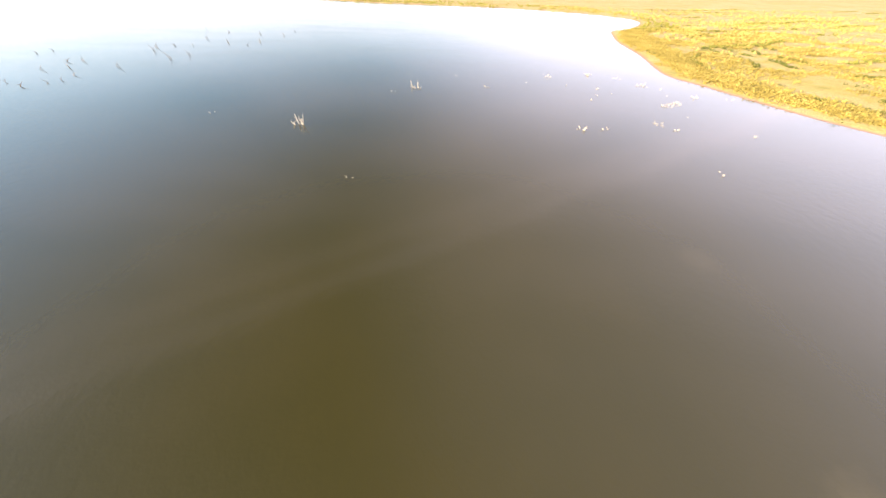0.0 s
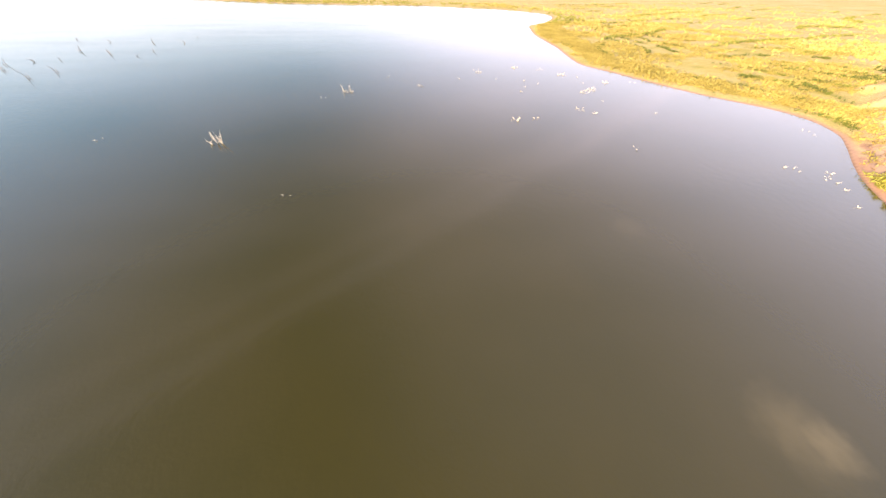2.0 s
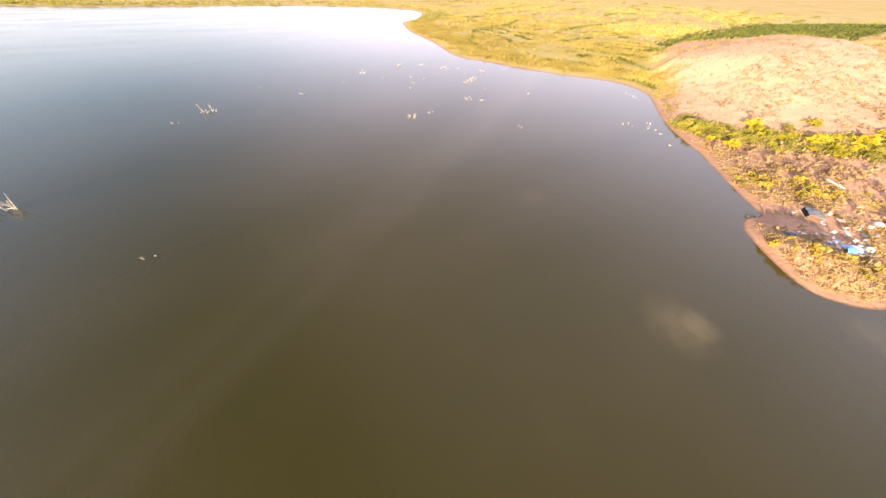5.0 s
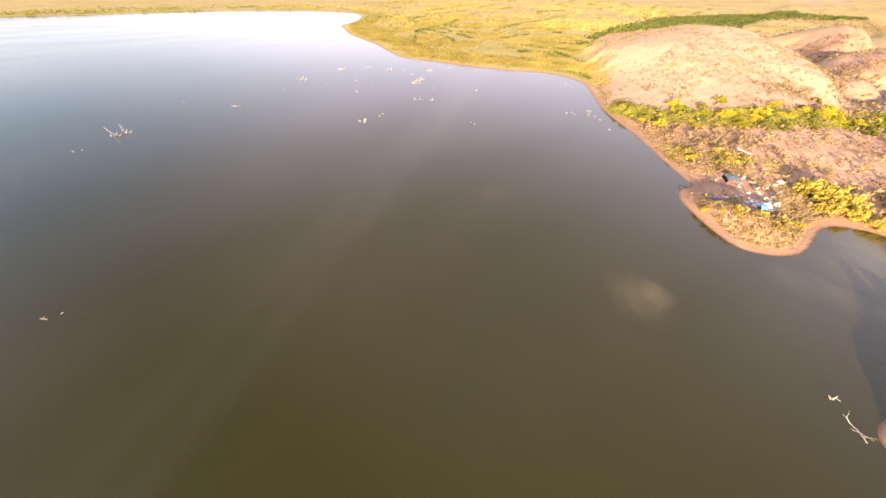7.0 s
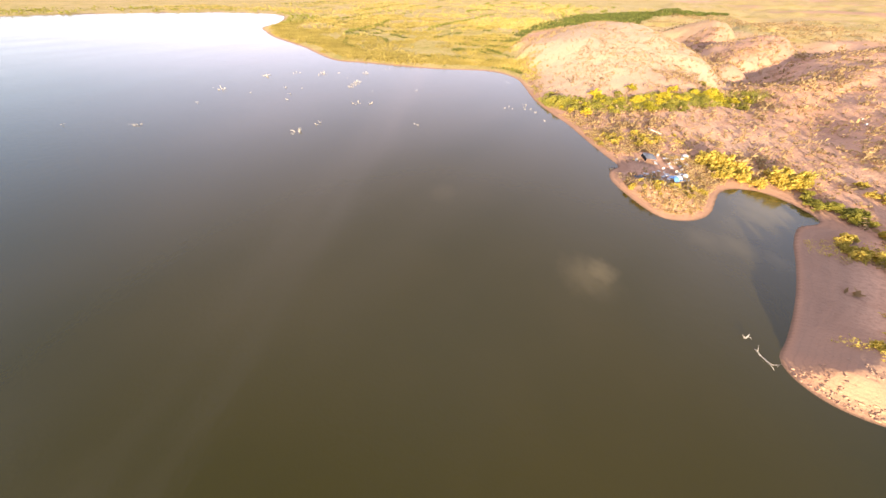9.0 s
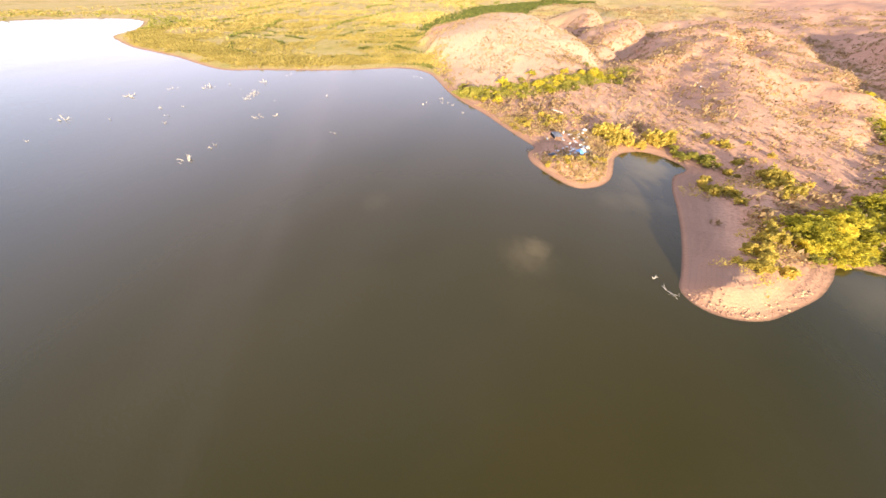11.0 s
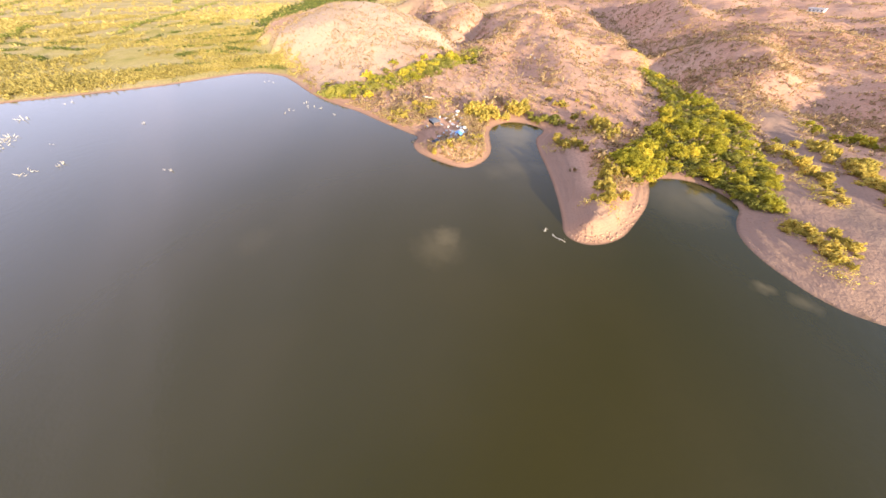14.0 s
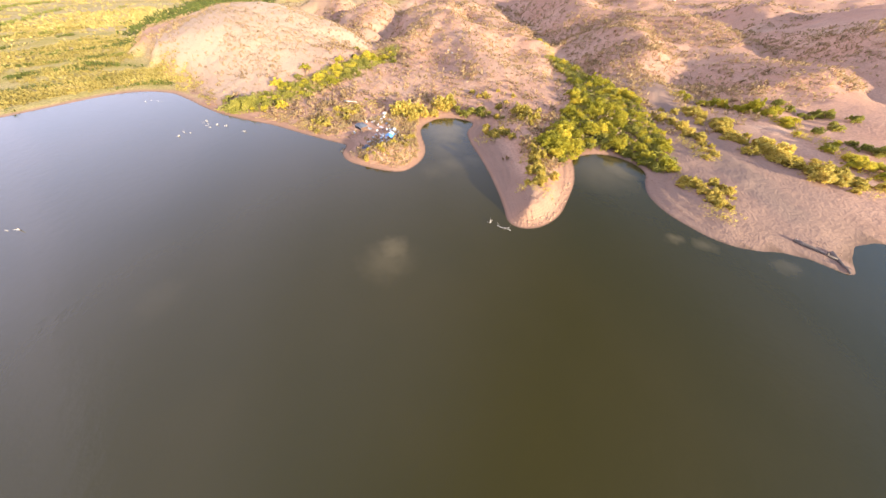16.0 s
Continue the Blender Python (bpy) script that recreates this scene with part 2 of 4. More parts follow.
def shore_distance(x, y):
    """The same from a raster, where the plan is near."""
    x, y = np.asarray(x, float), np.asarray(y, float)
    u, v = (x - RX) / RASTER, (y - RY) / RASTER
    rows, cols = RASTER_SD.shape
    near = (u >= 0) & (v >= 0) & (u < cols - 1) & (v < rows - 1)
    u, v = np.clip(u, 0, cols - 1.001), np.clip(v, 0, rows - 1.001)
    i, j = v.astype(int), u.astype(int)
    fu, fv = u - j, v - i
    out = (RASTER_SD[i, j] * (1 - fu) + RASTER_SD[i, j + 1] * fu) * (1 - fv) + (RASTER_SD[i + 1, j] * (1 - fu) + RASTER_SD[i + 1, j + 1] * fu) * fv
    if not near.all():
        out = np.array(out)
        out[~near] = shore_distance_exact(x[~near], y[~near])
    return out


def step(v, a, b):
    t = np.clip((v - a) / (b - a), 0, 1)
    return t * t * (3 - 2 * t)


def lattice(x, y, scale, seed):
    """Smooth value noise in -1..1."""
    u, v = x / scale, y / scale
    i, j = np.floor(u), np.floor(v)
    fu, fv = u - i, v - j
    fu, fv = fu * fu * (3 - 2 * fu), fv * fv * (3 - 2 * fv)

    def h(a, b):
        s = np.sin(a * 127.1 + b * 311.7 + seed * 74.7) * 43758.5453
        return 2 * (s - np.floor(s)) - 1
    return (h(i, j) * (1 - fu) + h(i + 1, j) * fu) * (1 - fv) + (h(i, j + 1) * (1 - fu) + h(i + 1, j + 1) * fu) * fv


def fbm(x, y, scale, octaves, seed):
    return sum(lattice(x + 31 * k, y - 17 * k, scale / 2 ** k, seed + k) / 2 ** k for k in range(octaves))


# hills: x, y, height, half-length, half-width, turn in degrees
HILLS = [(282, 32, 17, 70, 46, 12), (215, 38, 5, 38, 26, 0), (298, -58, 10, 52, 19, -12), (238, -98, 8, 40, 17, -20), (168, -82, 5, 36, 14, -12),
         (335, -132, 10, 52, 18, -25), (218, -268, 11, 92, 20, -31), (160, -186, 4.8, 40, 12, -38), (194, -376, 11, 26, 18, 0), (330, -255, 15, 70, 14, -20),
         (420, -30, 14, 60, 20, 10), (120, -66, 2.0, 18, 9, -20), (420, 120, 9, 60, 40, 30), (480, -420, 15, 90, 28, -20), (96, -268, 7, 50, 24, -35),
         # first two, unseen, and the last ridge: added to throw shade on the valleys
         (20, -325, 20, 70, 26, -15), (-20, -235, 10, 60, 22, -20), (78, -204, 3, 46, 20, -35), (118, -150, 1.0, 30, 10, -33), (118, -374, 15, 80, 20, 112)]


# hollows behind the ridges that lie in shade: x, y, depth, half length, half width, turn
HOLLOWS = [(268, -30, 6.5, 22, 13, 25), (262, -52, 4.5, 20, 9, 20), (226, -40, 3.0, 14, 7, 30), (268, -116, 6.5, 18, 12, -50), (296, -200, 8, 42, 20, -30), (372, 42, 9, 34, 70, 0),
           (392, -20, 6, 30, 18, 20), (450, -118, 6, 40, 20, 10), (236, -140, 4, 26, 9, -30), (180, -74, 1.8, 14, 6, -20)]


def line_distance(x, y, pts):
    best = np.full(np.shape(x), 1e18)
    for (ax, ay), (bx, by) in zip(pts[:-1], pts[1:]):
        dx, dy = bx - ax, by - ay
        t = np.clip(((x - ax) * dx + (y - ay) * dy) / (dx * dx + dy * dy), 0, 1)
        best = np.minimum(best, (x - ax - t * dx) ** 2 + (y - ay - t * dy) ** 2)
    return np.sqrt(best)


WASHES = [([(182, -32), (215, -33), (255, -26), (310, -14), (380, 0)], 4.0, 9), ([(222, -41), (240, -48), (316, -77), (470, -137)], 7.0, 10), ([(232, -116), (265, -127), (350, -147), (430, -168)], 6.5, 10), ([(130, -122), (180, -149), (254, -181), (395, -247)], 5.0, 12), ([(52, -212), (97, -228), (150, -290), (230, -350)], 5.0, 16), ([(300, -10), (360, -32), (440, -60)], 6.0, 12), ([(235, -58), (262, -40)], 2.5, 6), ([(150, -55), (190, -62), (225, -86)], 1.6, 6)]


def zones(x, y, sd):
    edge = 0.47 * np.minimum(x, 300) - 25 - 0.5 * np.maximum(x - 335, 0)
    marsh = step((y - edge) / (1 + np.maximum(x - 300, 0) / 40) + 7 * lattice(x, y, 26, 3) + 3 * lattice(x, y, 9, 4), -9, 9) * step(y, 34, 52)
    return marsh


def ground_height(x, y, sd=None):
    x, y = np.asarray(x, float), np.asarray(y, float)
    sd = shore_distance(x, y) if sd is None else sd
    marsh = zones(x, y, sd)
    land = np.maximum(sd, 0)
    dry = 1.5 * (1 - np.exp(-land / 7)) + 0.022 * np.minimum(land, 160)
    flat = 0.75 * (1 - np.exp(-land / 8)) + 0.006 * np.minimum(land, 500)
    h = dry * (1 - marsh) + flat * marsh
    hills = 0
    for cx, cy, top, la, lb, turn in HILLS:
        c, s = math.cos(radians(turn)), math.sin(radians(turn))
        u, v = ((x - cx) * c + (y - cy) * s) / la, (-(x - cx) * s + (y - cy) * c) / lb
        hills = hills + top * np.exp(-0.5 * (u * u + v * v))
    for cx, cy, deep, la, lb, turn in HOLLOWS:
        c, s = math.cos(radians(turn)), math.sin(radians(turn))
        u, v = ((x - cx) * c + (y - cy) * s) / la, (-(x - cx) * s + (y - cy) * c) / lb
        hills = hills - deep * np.exp(-0.5 * (u * u + v * v))
    inland = step(sd, 4, 45)
    rough = (1 - np.abs(fbm(x, y, 52, 2, 11))) * 5.5 - 3.4 + (1 - np.abs(fbm(x, y, 17, 2, 14))) * 1.3 + fbm(x, y, 130, 2, 5) * 3
    h = h + (hills + rough * step(sd, 25, 110) * (0.3 + 0.7 * step(0.47 * x - 25 - y, 20, 100))) * inland * (1 - 0.94 * marsh)
    # washes cut between the ridges
    for wash, deep, wide in WASHES:
        h = h - deep * np.exp(-(line_distance(x, y, wash) / wide) ** 2) * step(sd, 30, 70)
    h = np.maximum(h, 0.4 * step(sd, 0, 6) - 0.2)
    # the second point: a bluff towards the lake, low towards the cove
    bl = np.exp(-(((x - 53) * 0.82 + (y + 44) * -0.57) / 9) ** 2 - (((x - 53) * 0.57 + (y + 44) * 0.82) / 5.5) ** 2)
    h = h + 1.1 * bl * step(sd, 0.5, 5)
    h = h + 1.5 * np.exp(-(line_distance(x, y, [(50, -38), (54, -41.5), (56, -45.5), (64, -50.3), (74, -55.5), (86, -60)]) / 4.6) ** 2) * step(sd, 0.5, 5)
    # the camp's bank, and the low ground behind it
    h = h + 2.3 * np.exp(-((x - 86.5) / 4.2) ** 2 - ((y + 13.5) / 7.5) ** 2) * step(sd, 0.5, 4.5) - 0.5 * np.exp(-((x - 98) / 6) ** 2 - ((y + 9) / 7) ** 2) * step(sd, 1, 5)
    # low ledges that old water levels cut into the beaches
    ledge = h + 0.12 * lattice(x, y, 5, 26)
    h = h + 0.075 * np.sin(2 * math.pi * ledge / 0.42) * step(sd, 0.8, 2) * step(sd, 14, 8) * (1 - marsh)
    far = step(np.hypot(x - 100, y), 500, 1500)
    h = h + far * land * 0.012
    h = h + (lattice(x, y, 6.7, 23) * 0.26 * step(sd, 10, 30) * (1 - marsh) + 0.3 * lattice(x, y, 2.3, 24) * np.exp(-((x - 50) / 6) ** 2 - ((y + 44) / 8) ** 2) + lattice(x, y, 3.1, 21) * 0.12 + lattice(x, y, 1.3, 22) * 0.05) * step(sd, 0.5, 5)
    return np.where(sd > 0, h, -0.16 * np.minimum(-sd, 30) - 0.02 * np.minimum(-sd, 3))


def link_mesh(name, verts, faces, mat, smooth=True):
    me = bpy.data.meshes.new(name)
    me.from_pydata(verts, [], faces)
    if smooth:
        me.shade_smooth()
    me.materials.append(mat)
    return new(name, me)


def grid_mesh(name, x, y, z, mat, closed):
    """A sheet from rows and columns of points."""
    rows, cols = x.shape
    idx = np.arange(rows * cols).reshape(rows, cols)
    right = np.roll(idx, -1, axis=1)
    if not closed:
        idx, right = idx[:, :-1], right[:, :-1]
    quads = np.stack([idx[:-1], right[:-1], right[1:], idx[1:]], -1).reshape(-1, 4)
    me = bpy.data.meshes.new(name)
    me.vertices.add(x.size)
    me.vertices.foreach_set("co", np.stack([x, y, z], -1).ravel())
    me.loops.add(quads.size)
    me.loops.foreach_set("vertex_index", quads.ravel().astype(np.int32))
    me.polygons.add(len(quads))
    me.polygons.foreach_set("loop_start", np.arange(0, quads.size, 4, dtype=np.int32))
    me.update(calc_edges=True)
    me.shade_smooth()
    me.materials.append(mat)
    return new(name, me)


TRACK = [(17, -88), (30, -94), (46, -100), (63, -109), (80, -119), (95, -131)]


def build_ground():
    ang = np.concatenate([np.radians(np.arange(-100, 165, 0.32)), np.radians(np.arange(165, 260, 2.5))])   # from +y, towards +x
    rad = np.concatenate([[6, 20], np.geomspace(28, 420, 400), np.geomspace(424, 3600, 90)])
    a, r = np.meshgrid(ang, rad)
    x, y = 12 + r * np.sin(a), -2 + r * np.cos(a)
    sd = shore_distance(x, y)
    z = ground_height(x, y, sd)
    ob = grid_mesh("ground", x, y, z, M_GROUND, True)
    marsh = zones(x, y, sd)
    n1 = lattice(x, y, 9, 41)
    beach = step(sd + 1.5 * n1, 9.5, 4.5) * np.where(marsh > 0.5, 0.7 * step(sd + n1, 3.5, 1.5), 1) * (1 - 0.85 * step(y, -30, -22) * step(y, 60, 20) * step(sd, 2.2, 3.5))
    track_shade = step(line_distance(x, y, TRACK) + 2 * n1, 5 + 5 * step(x, 60, 35), 2.5) * step(sd, 5, 9)
    # wide spit area: darker silt, with dimming put into the colour as well
    track_shade = np.maximum(track_shade, 0.75 * step(line_distance(x, y, TRACK + [(40, -75), (24, -80)]) + 5 * n1, 26, 9))
    # the second point's flank: its shade put into a darker ground colour
    track_shade = np.maximum(track_shade, 0.6 * step(line_distance(x, y, [(56, -38.5), (72, -42.5), (92, -46)]) + 1.5 * n1, 8, 3.5) * step(sd, 0.4, 1.2))
    pale = np.maximum(0.9 * step(line_distance(x, y, [(388, 182), (378, 150), (336, 112), (306, 106)]) + 9 * fbm(x, y, 22, 3, 93), 11, 1), 0.55 * step(fbm(x, y, 70, 3, 61), 0.45, 0.8) * step(sd, 90, 160) * step(y - 0.3 * x, 0, 40))
    pale = np.maximum(pale, 0.55 * step(np.hypot((x - 242) / 110, (y - 28) / 64) + 0.16 * fbm(x, y, 30, 3, 91), 1.1, 0.55))
    pale = np.maximum(pale, 0.6 * step(np.hypot(x - 100, y), 290, 420) * (0.6 + 0.4 * n1) * step(y, -140, -30))
    plain = 0.8 * step(np.hypot(x - 100, y), 290, 430) * step(y + 0.45 * np.maximum(x - 280, 0) + 25 * n1, -150, -20) * step(fbm(x, y, 120, 3, 97), -0.9, -0.1)
    values = {"grass": np.maximum(marsh * step(sd, 1, 3) * (1 - 0.6 * pale), plain), "beach": beach, "wet": 0.8 * step(sd, 0.45, 0.05), "track_shade": track_shade, "pale": pale}
    for key, v in values.items():
        at = ob.data.attributes.new(key, "FLOAT", "POINT")
        at.data.foreach_set("value", np.clip(v, 0, 1).ravel().astype(np.float32))
    return tagged(ob, "dry pinkish desert ground with a grassy flat beside the lake", "ground", kind="structure")


build_ground()


def build_water():
    ang = np.radians(np.arange(0, 360, 6.0))
    rad = np.array([0.5, 40, 120, 400, 1200, 2600])
    a, r = np.meshgrid(ang, rad)
    ob = grid_mesh("water", -200 + r * np.sin(a), 100 + r * np.cos(a), np.zeros_like(a), M_WATER, True)
    return tagged(ob, "calm murky olive-brown lake water reflecting the evening sky", "water", kind="structure")


build_water()


# ---- things: helpers ----
RNG = np.random.default_rng(7)


def height_at(x, y):
    return float(ground_height(np.array([x]), np.array([y]))[0])


def part(name, verts, faces, mat, parent, label="", smooth=False):
    ob = link_mesh(name, verts, faces, mat, smooth)
    if parent is not None:
        ob.parent = parent
    return tagged(ob, label)


def empty(name, label, category, group="", kind=""):
    return tagged(new(name), label, category, group, kind)


def tube(points, radii, sides=6):
    """A tapered limb along points."""
    verts, faces = [], []
    for i, (p, r) in enumerate(zip(points, radii)):
        p = Vector(p)
        d = (Vector(points[min(i + 1, len(points) - 1)]) - Vector(points[max(i - 1, 0)])).normalized()
        u = d.cross(Vector((0.3, 0.2, 1)) if abs(d.z) < 0.9 else Vector((1, 0, 0))).normalized()
        v = d.cross(u)
        for k in range(sides):
            a = 2 * math.pi * k / sides
            verts.append(tuple(p + (u * math.cos(a) + v * math.sin(a)) * r))
    for i in range(len(points) - 1):
        for k in range(sides):
            a, b = i * sides + k, i * sides + (k + 1) % sides
            faces.append((a, b, b + sides, a + sides))
    faces.append(tuple(range(sides))[::-1])
    faces.append(tuple(range(len(verts) - sides, len(verts))))
    return verts, faces


def joined(pieces):
    verts, faces = [], []
    for v, f in pieces:
        o = len(verts)
        verts += list(v)
        faces += [tuple(i + o for i in q) for q in f]
    return verts, faces


def limb(rng, start, way, length, thick, bends=4, wander=0.25, droop=0.0):
    p, d = Vector(start), Vector(way).normalized()
    pts, radii = [tuple(p)], [thick]
    for k in range(bends):
        d = (d + Vector(rng.normal(0, wander, 3)) + Vector((0, 0, -droop))).normalized()
        p = p + d * length / bends
        pts.append(tuple(p))
        radii.append(thick * (1 - 0.85 * (k + 1) / bends))
    return pts, radii


def leaves(rng, centres, radius, count, size, flat=0.75):
    """Many small two-sided leaf sprays round the centres of clumps; numpy arrays."""
    n = len(centres) * count
    c = np.repeat(np.asarray(centres, float), count, axis=0)
    d = rng.normal(0, 1, (n, 3))
    d /= np.linalg.norm(d, axis=1)[:, None]
    r = np.repeat(np.broadcast_to(radius, len(centres)), count) * rng.uniform(0.35, 1.0, n) ** 0.6
    p = c + d * r[:, None] * (1, 1, flat)
    a = rng.normal(0, 1, (n, 3)) + d * 0.8
    a /= np.linalg.norm(a, axis=1)[:, None]
    b = np.cross(a, rng.normal(0, 1, (n, 3)))
    b /= np.linalg.norm(b, axis=1)[:, None]
    sz = size * rng.uniform(0.6, 1.4, n)[:, None]
    quad = np.stack([p - a * sz * 0.2, p + b * sz * 0.32 + a * sz * 0.35, p + a * sz, p - b * sz * 0.32 + a * sz * 0.4], 1)
    return quad.reshape(-1, 3), np.arange(4 * n).reshape(-1, 4)


def leaf_material(name, dark, mid, light, scale=0.6):
    m, n, l, b = material(name, 0.75, 0.25)
    info = n.new("ShaderNodeObjectInfo")
    g = n.new("ShaderNodeNewGeometry")
    fac = calc(n, l, "ADD", calc(n, l, "MULTIPLY", noise_node(n, l, scale, 3), 0.62), calc(n, l, "MULTIPLY", info.outputs["Random"], 0.26))
    fac = calc(n, l, "ADD", fac, calc(n, l, "MULTIPLY", g.outputs["Random Per Island"], 0.14))
    col = ramp(n, l, fac, [(0.22, dark), (0.44, mid), (0.68, light)])
    l.new(col, b.inputs["Base Color"])
    tr = n.new("ShaderNodeBsdfTranslucent")
    l.new(col, tr.inputs[0])
    mx = n.new("ShaderNodeMixShader")
    mx.inputs[0].default_value = 0.5
    l.new(b.outputs[0], mx.inputs[1])
    l.new(tr.outputs[0], mx.inputs[2])
    l.new(mx.outputs[0], n["Material Output"].inputs[0])
    return m


def plain_material(name, a, b2, scale, rough=0.8, spec=0.3, dist=0.02):
    m, n, l, b = material(name, rough, spec)
    f = noise_node(n, l, scale, 4)
    l.new(mix(n, l, ramp(n, l, f, [(0.35, (0, 0, 0)), (0.65, (1, 1, 1))]), a, b2), b.inputs["Base Color"])
    bump(n, l, b, noise_node(n, l, scale * 4, 3), dist, 0.6)
    return m


M_TREE = leaf_material("tamarisk_leaves", (0.22, 0.21, 0.025), (0.48, 0.42, 0.04), (0.74, 0.6, 0.07), 0.35)
M_GREEN = leaf_material("green_leaves", (0.15, 0.15, 0.035), (0.31, 0.285, 0.055), (0.5, 0.435, 0.085), 0.4)
M_BUSH = leaf_material("dry_bush_leaves", (0.29, 0.23, 0.05), (0.52, 0.41, 0.08), (0.72, 0.56, 0.13), 0.5)
M_SCRUB = leaf_material("desert_scrub_leaves", (0.19, 0.13, 0.065), (0.39, 0.27, 0.13), (0.6, 0.43, 0.21), 0.12)
M_STRAW = leaf_material("straw_brush_leaves", (0.34, 0.23, 0.10), (0.5, 0.36, 0.16), (0.66, 0.5, 0.25), 0.3)
M_OLIVE = leaf_material("olive_undergrowth_leaves", (0.16, 0.16, 0.04), (0.32, 0.30, 0.06), (0.53, 0.46, 0.1), 0.3)
M_HEDGE = leaf_material("dark_hedge_leaves", (0.08, 0.09, 0.025), (0.15, 0.165, 0.035), (0.3, 0.29, 0.06), 0.1)
M_REED = leaf_material("marsh_growth_leaves", (0.28, 0.225, 0.055), (0.48, 0.375, 0.10), (0.65, 0.5, 0.18), 0.06)
M_BARK = plain_material("bark", (0.16, 0.11, 0.07), (0.24, 0.17, 0.11), 3.0)
M_DEAD = plain_material("bleached_wood", (0.48, 0.42, 0.33), (0.68, 0.6, 0.48), 2.5, 0.85)
M_GREYWOOD = plain_material("weathered_wood", (0.11, 0.085, 0.07), (0.2, 0.155, 0.125), 2.5, 0.9)


def tree_shape(rng, spread, tall, leaf_mat, clumps, per, size, bark=M_BARK, name="tree", low=0.12):
    """A many-stemmed tamarisk: stems that fan out of the ground, and a ragged crown of sprays."""
    root = new(name)
    pieces, tips = [], []
    for k in range(7):
        a = 2 * math.pi * (k + rng.uniform(-0.3, 0.3)) / 7
        lean = rng.uniform(0.25, 0.95)
        pts, radii = limb(rng, (0.15 * math.cos(a), 0.15 * math.sin(a), -0.25), (lean * math.cos(a) * spread / tall, lean * math.sin(a) * spread / tall, 1), tall * rng.uniform(0.7, 0.95), 0.035 * tall, 5, 0.12)
        pieces.append(tube(pts, radii))
        tips.append(pts[-1])
        for _ in range(2):
            j = rng.integers(2, 5)
            bp, br = limb(rng, pts[j], (rng.normal(0, 1), rng.normal(0, 1), 0.5), tall * 0.35, radii[j] * 0.7, 3, 0.2)
            pieces.append(tube(bp, br, 5))
            tips.append(bp[-1])
    part("trunk", *joined(pieces), bark, root, "", True)
    a = rng.uniform(0, 2 * math.pi, clumps)
    rr = spread * np.sqrt(rng.uniform(0.02, 1, clumps))
    lump = 1 + 0.3 * np.sin(3 * a + rng.uniform(0, 6)) + 0.22 * np.sin(5 * a + rng.uniform(0, 6))
    rr = rr * lump
    top = tall * np.sqrt(np.clip(1 - (rr / (spread * 1.25)) ** 2, 0.05, 1))
    zz = top * rng.uniform(low, 1.0, clumps) ** 0.55 * rng.uniform(0.72, 1.25, clumps)
    centres = np.concatenate([np.stack([rr * np.cos(a), rr * np.sin(a), zz], 1), np.array(tips)])
    v, f = leaves(rng, centres, rng.uniform(0.10, 0.24, len(centres)) * spread, per, size)
    v[:, 2] = np.maximum(v[:, 2], 0.02)
    part("crown", v.tolist(), f.tolist(), leaf_mat, root)
    return root


def plant(shapes, used, x, y, s, label, category, group, rng, sz=1.0, sink=0.05):
    k = int(rng.integers(len(shapes)))
    m = pose(x, y, max(height_at(x, y), -0.3) - sink, 0, 0, rng.uniform(0, 360)) @ Matrix.Diagonal((s, s, s * sz, 1))
    if k in used:
        ob = copy_thing(shapes[k], m)
    else:
        used.add(k)
        ob = shapes[k]
        ob.matrix_basis = m
    ob["label"], ob["category"], ob["group"] = label, category, group
    ob.name = category.replace(" ", "_")
    return ob


rng = np.random.default_rng(21)
TREES = [tree_shape(rng, 2.7, 3.6, M_TREE, 54, 66, 0.29) for _ in range(6)]
GREENS = [tree_shape(rng, 2.6, 2.9, M_GREEN, 46, 44, 0.36) for _ in range(3)]
BUSHES = [tree_shape(rng, 1.05, 1.35, M_BUSH, 22, 26, 0.24, name="bush", low=0.05) for _ in range(6)]
used_t, used_g, used_b = set(), set(), set()

# ---- the grove by the second cove and up the wash ----
GROVE = [(69.5, -62.0, 1.55), (75, -67, 1.4), (76.1, -79.3, 1.2), (65.3, -80.6, 1.1), (57.5, -84, 1.0), (53, -84.6, 0.9), (88.6, -80.7, 1.2), (89.1, -94.8, 1.15), (77.8, -94.5, 1.1),
         (68.2, -94, 0.9), (102.6, -94.8, 1.1), (108.3, -112.9, 1.1), (95.2, -112, 1.1), (87.4, -112.8, 0.95), (140, -129, 1.2), (121, -123.7, 1.2), (163.5, -131, 1.1),
         (152, -131, 1.2), (193, -142, 1.1), (61.4, -85.5, 1.0), (79.5, -72.5, 1.3), (77.4, -105, 0.9), (67.2, -58.6, 1.5), (72.3, -58.4, 1.6), (68.4, -66.3, 1.35), (74, -62.3, 1.7)]
for x, y, s in GROVE:
    plant(TREES, used_t, x, y, 0.8 * s, "yellow-green tamarisk tree in the grove beside the cove", "tree", "trees of the grove", rng, 0.85)
GROVE_EDGE = [(64, -58), (67.5, -65.5), (69.3, -72), (67, -79.2), (58, -81.3), (51, -81.5), (49.5, -86), (58, -92), (66, -99), (78, -107), (90, -114), (110, -119), (140, -132), (165, -137),
              (168, -129), (130, -117), (108, -101), (96, -89), (86, -75), (80, -65), (72, -57)]


def inside(x, y, edge):
    hit = False
    for (ax, ay), (bx, by) in zip(edge, edge[1:] + edge[:1]):
        if (ay > y) != (by > y) and x < (bx - ax) * (y - ay) / (by - ay) + ax:
            hit = not hit
    return hit


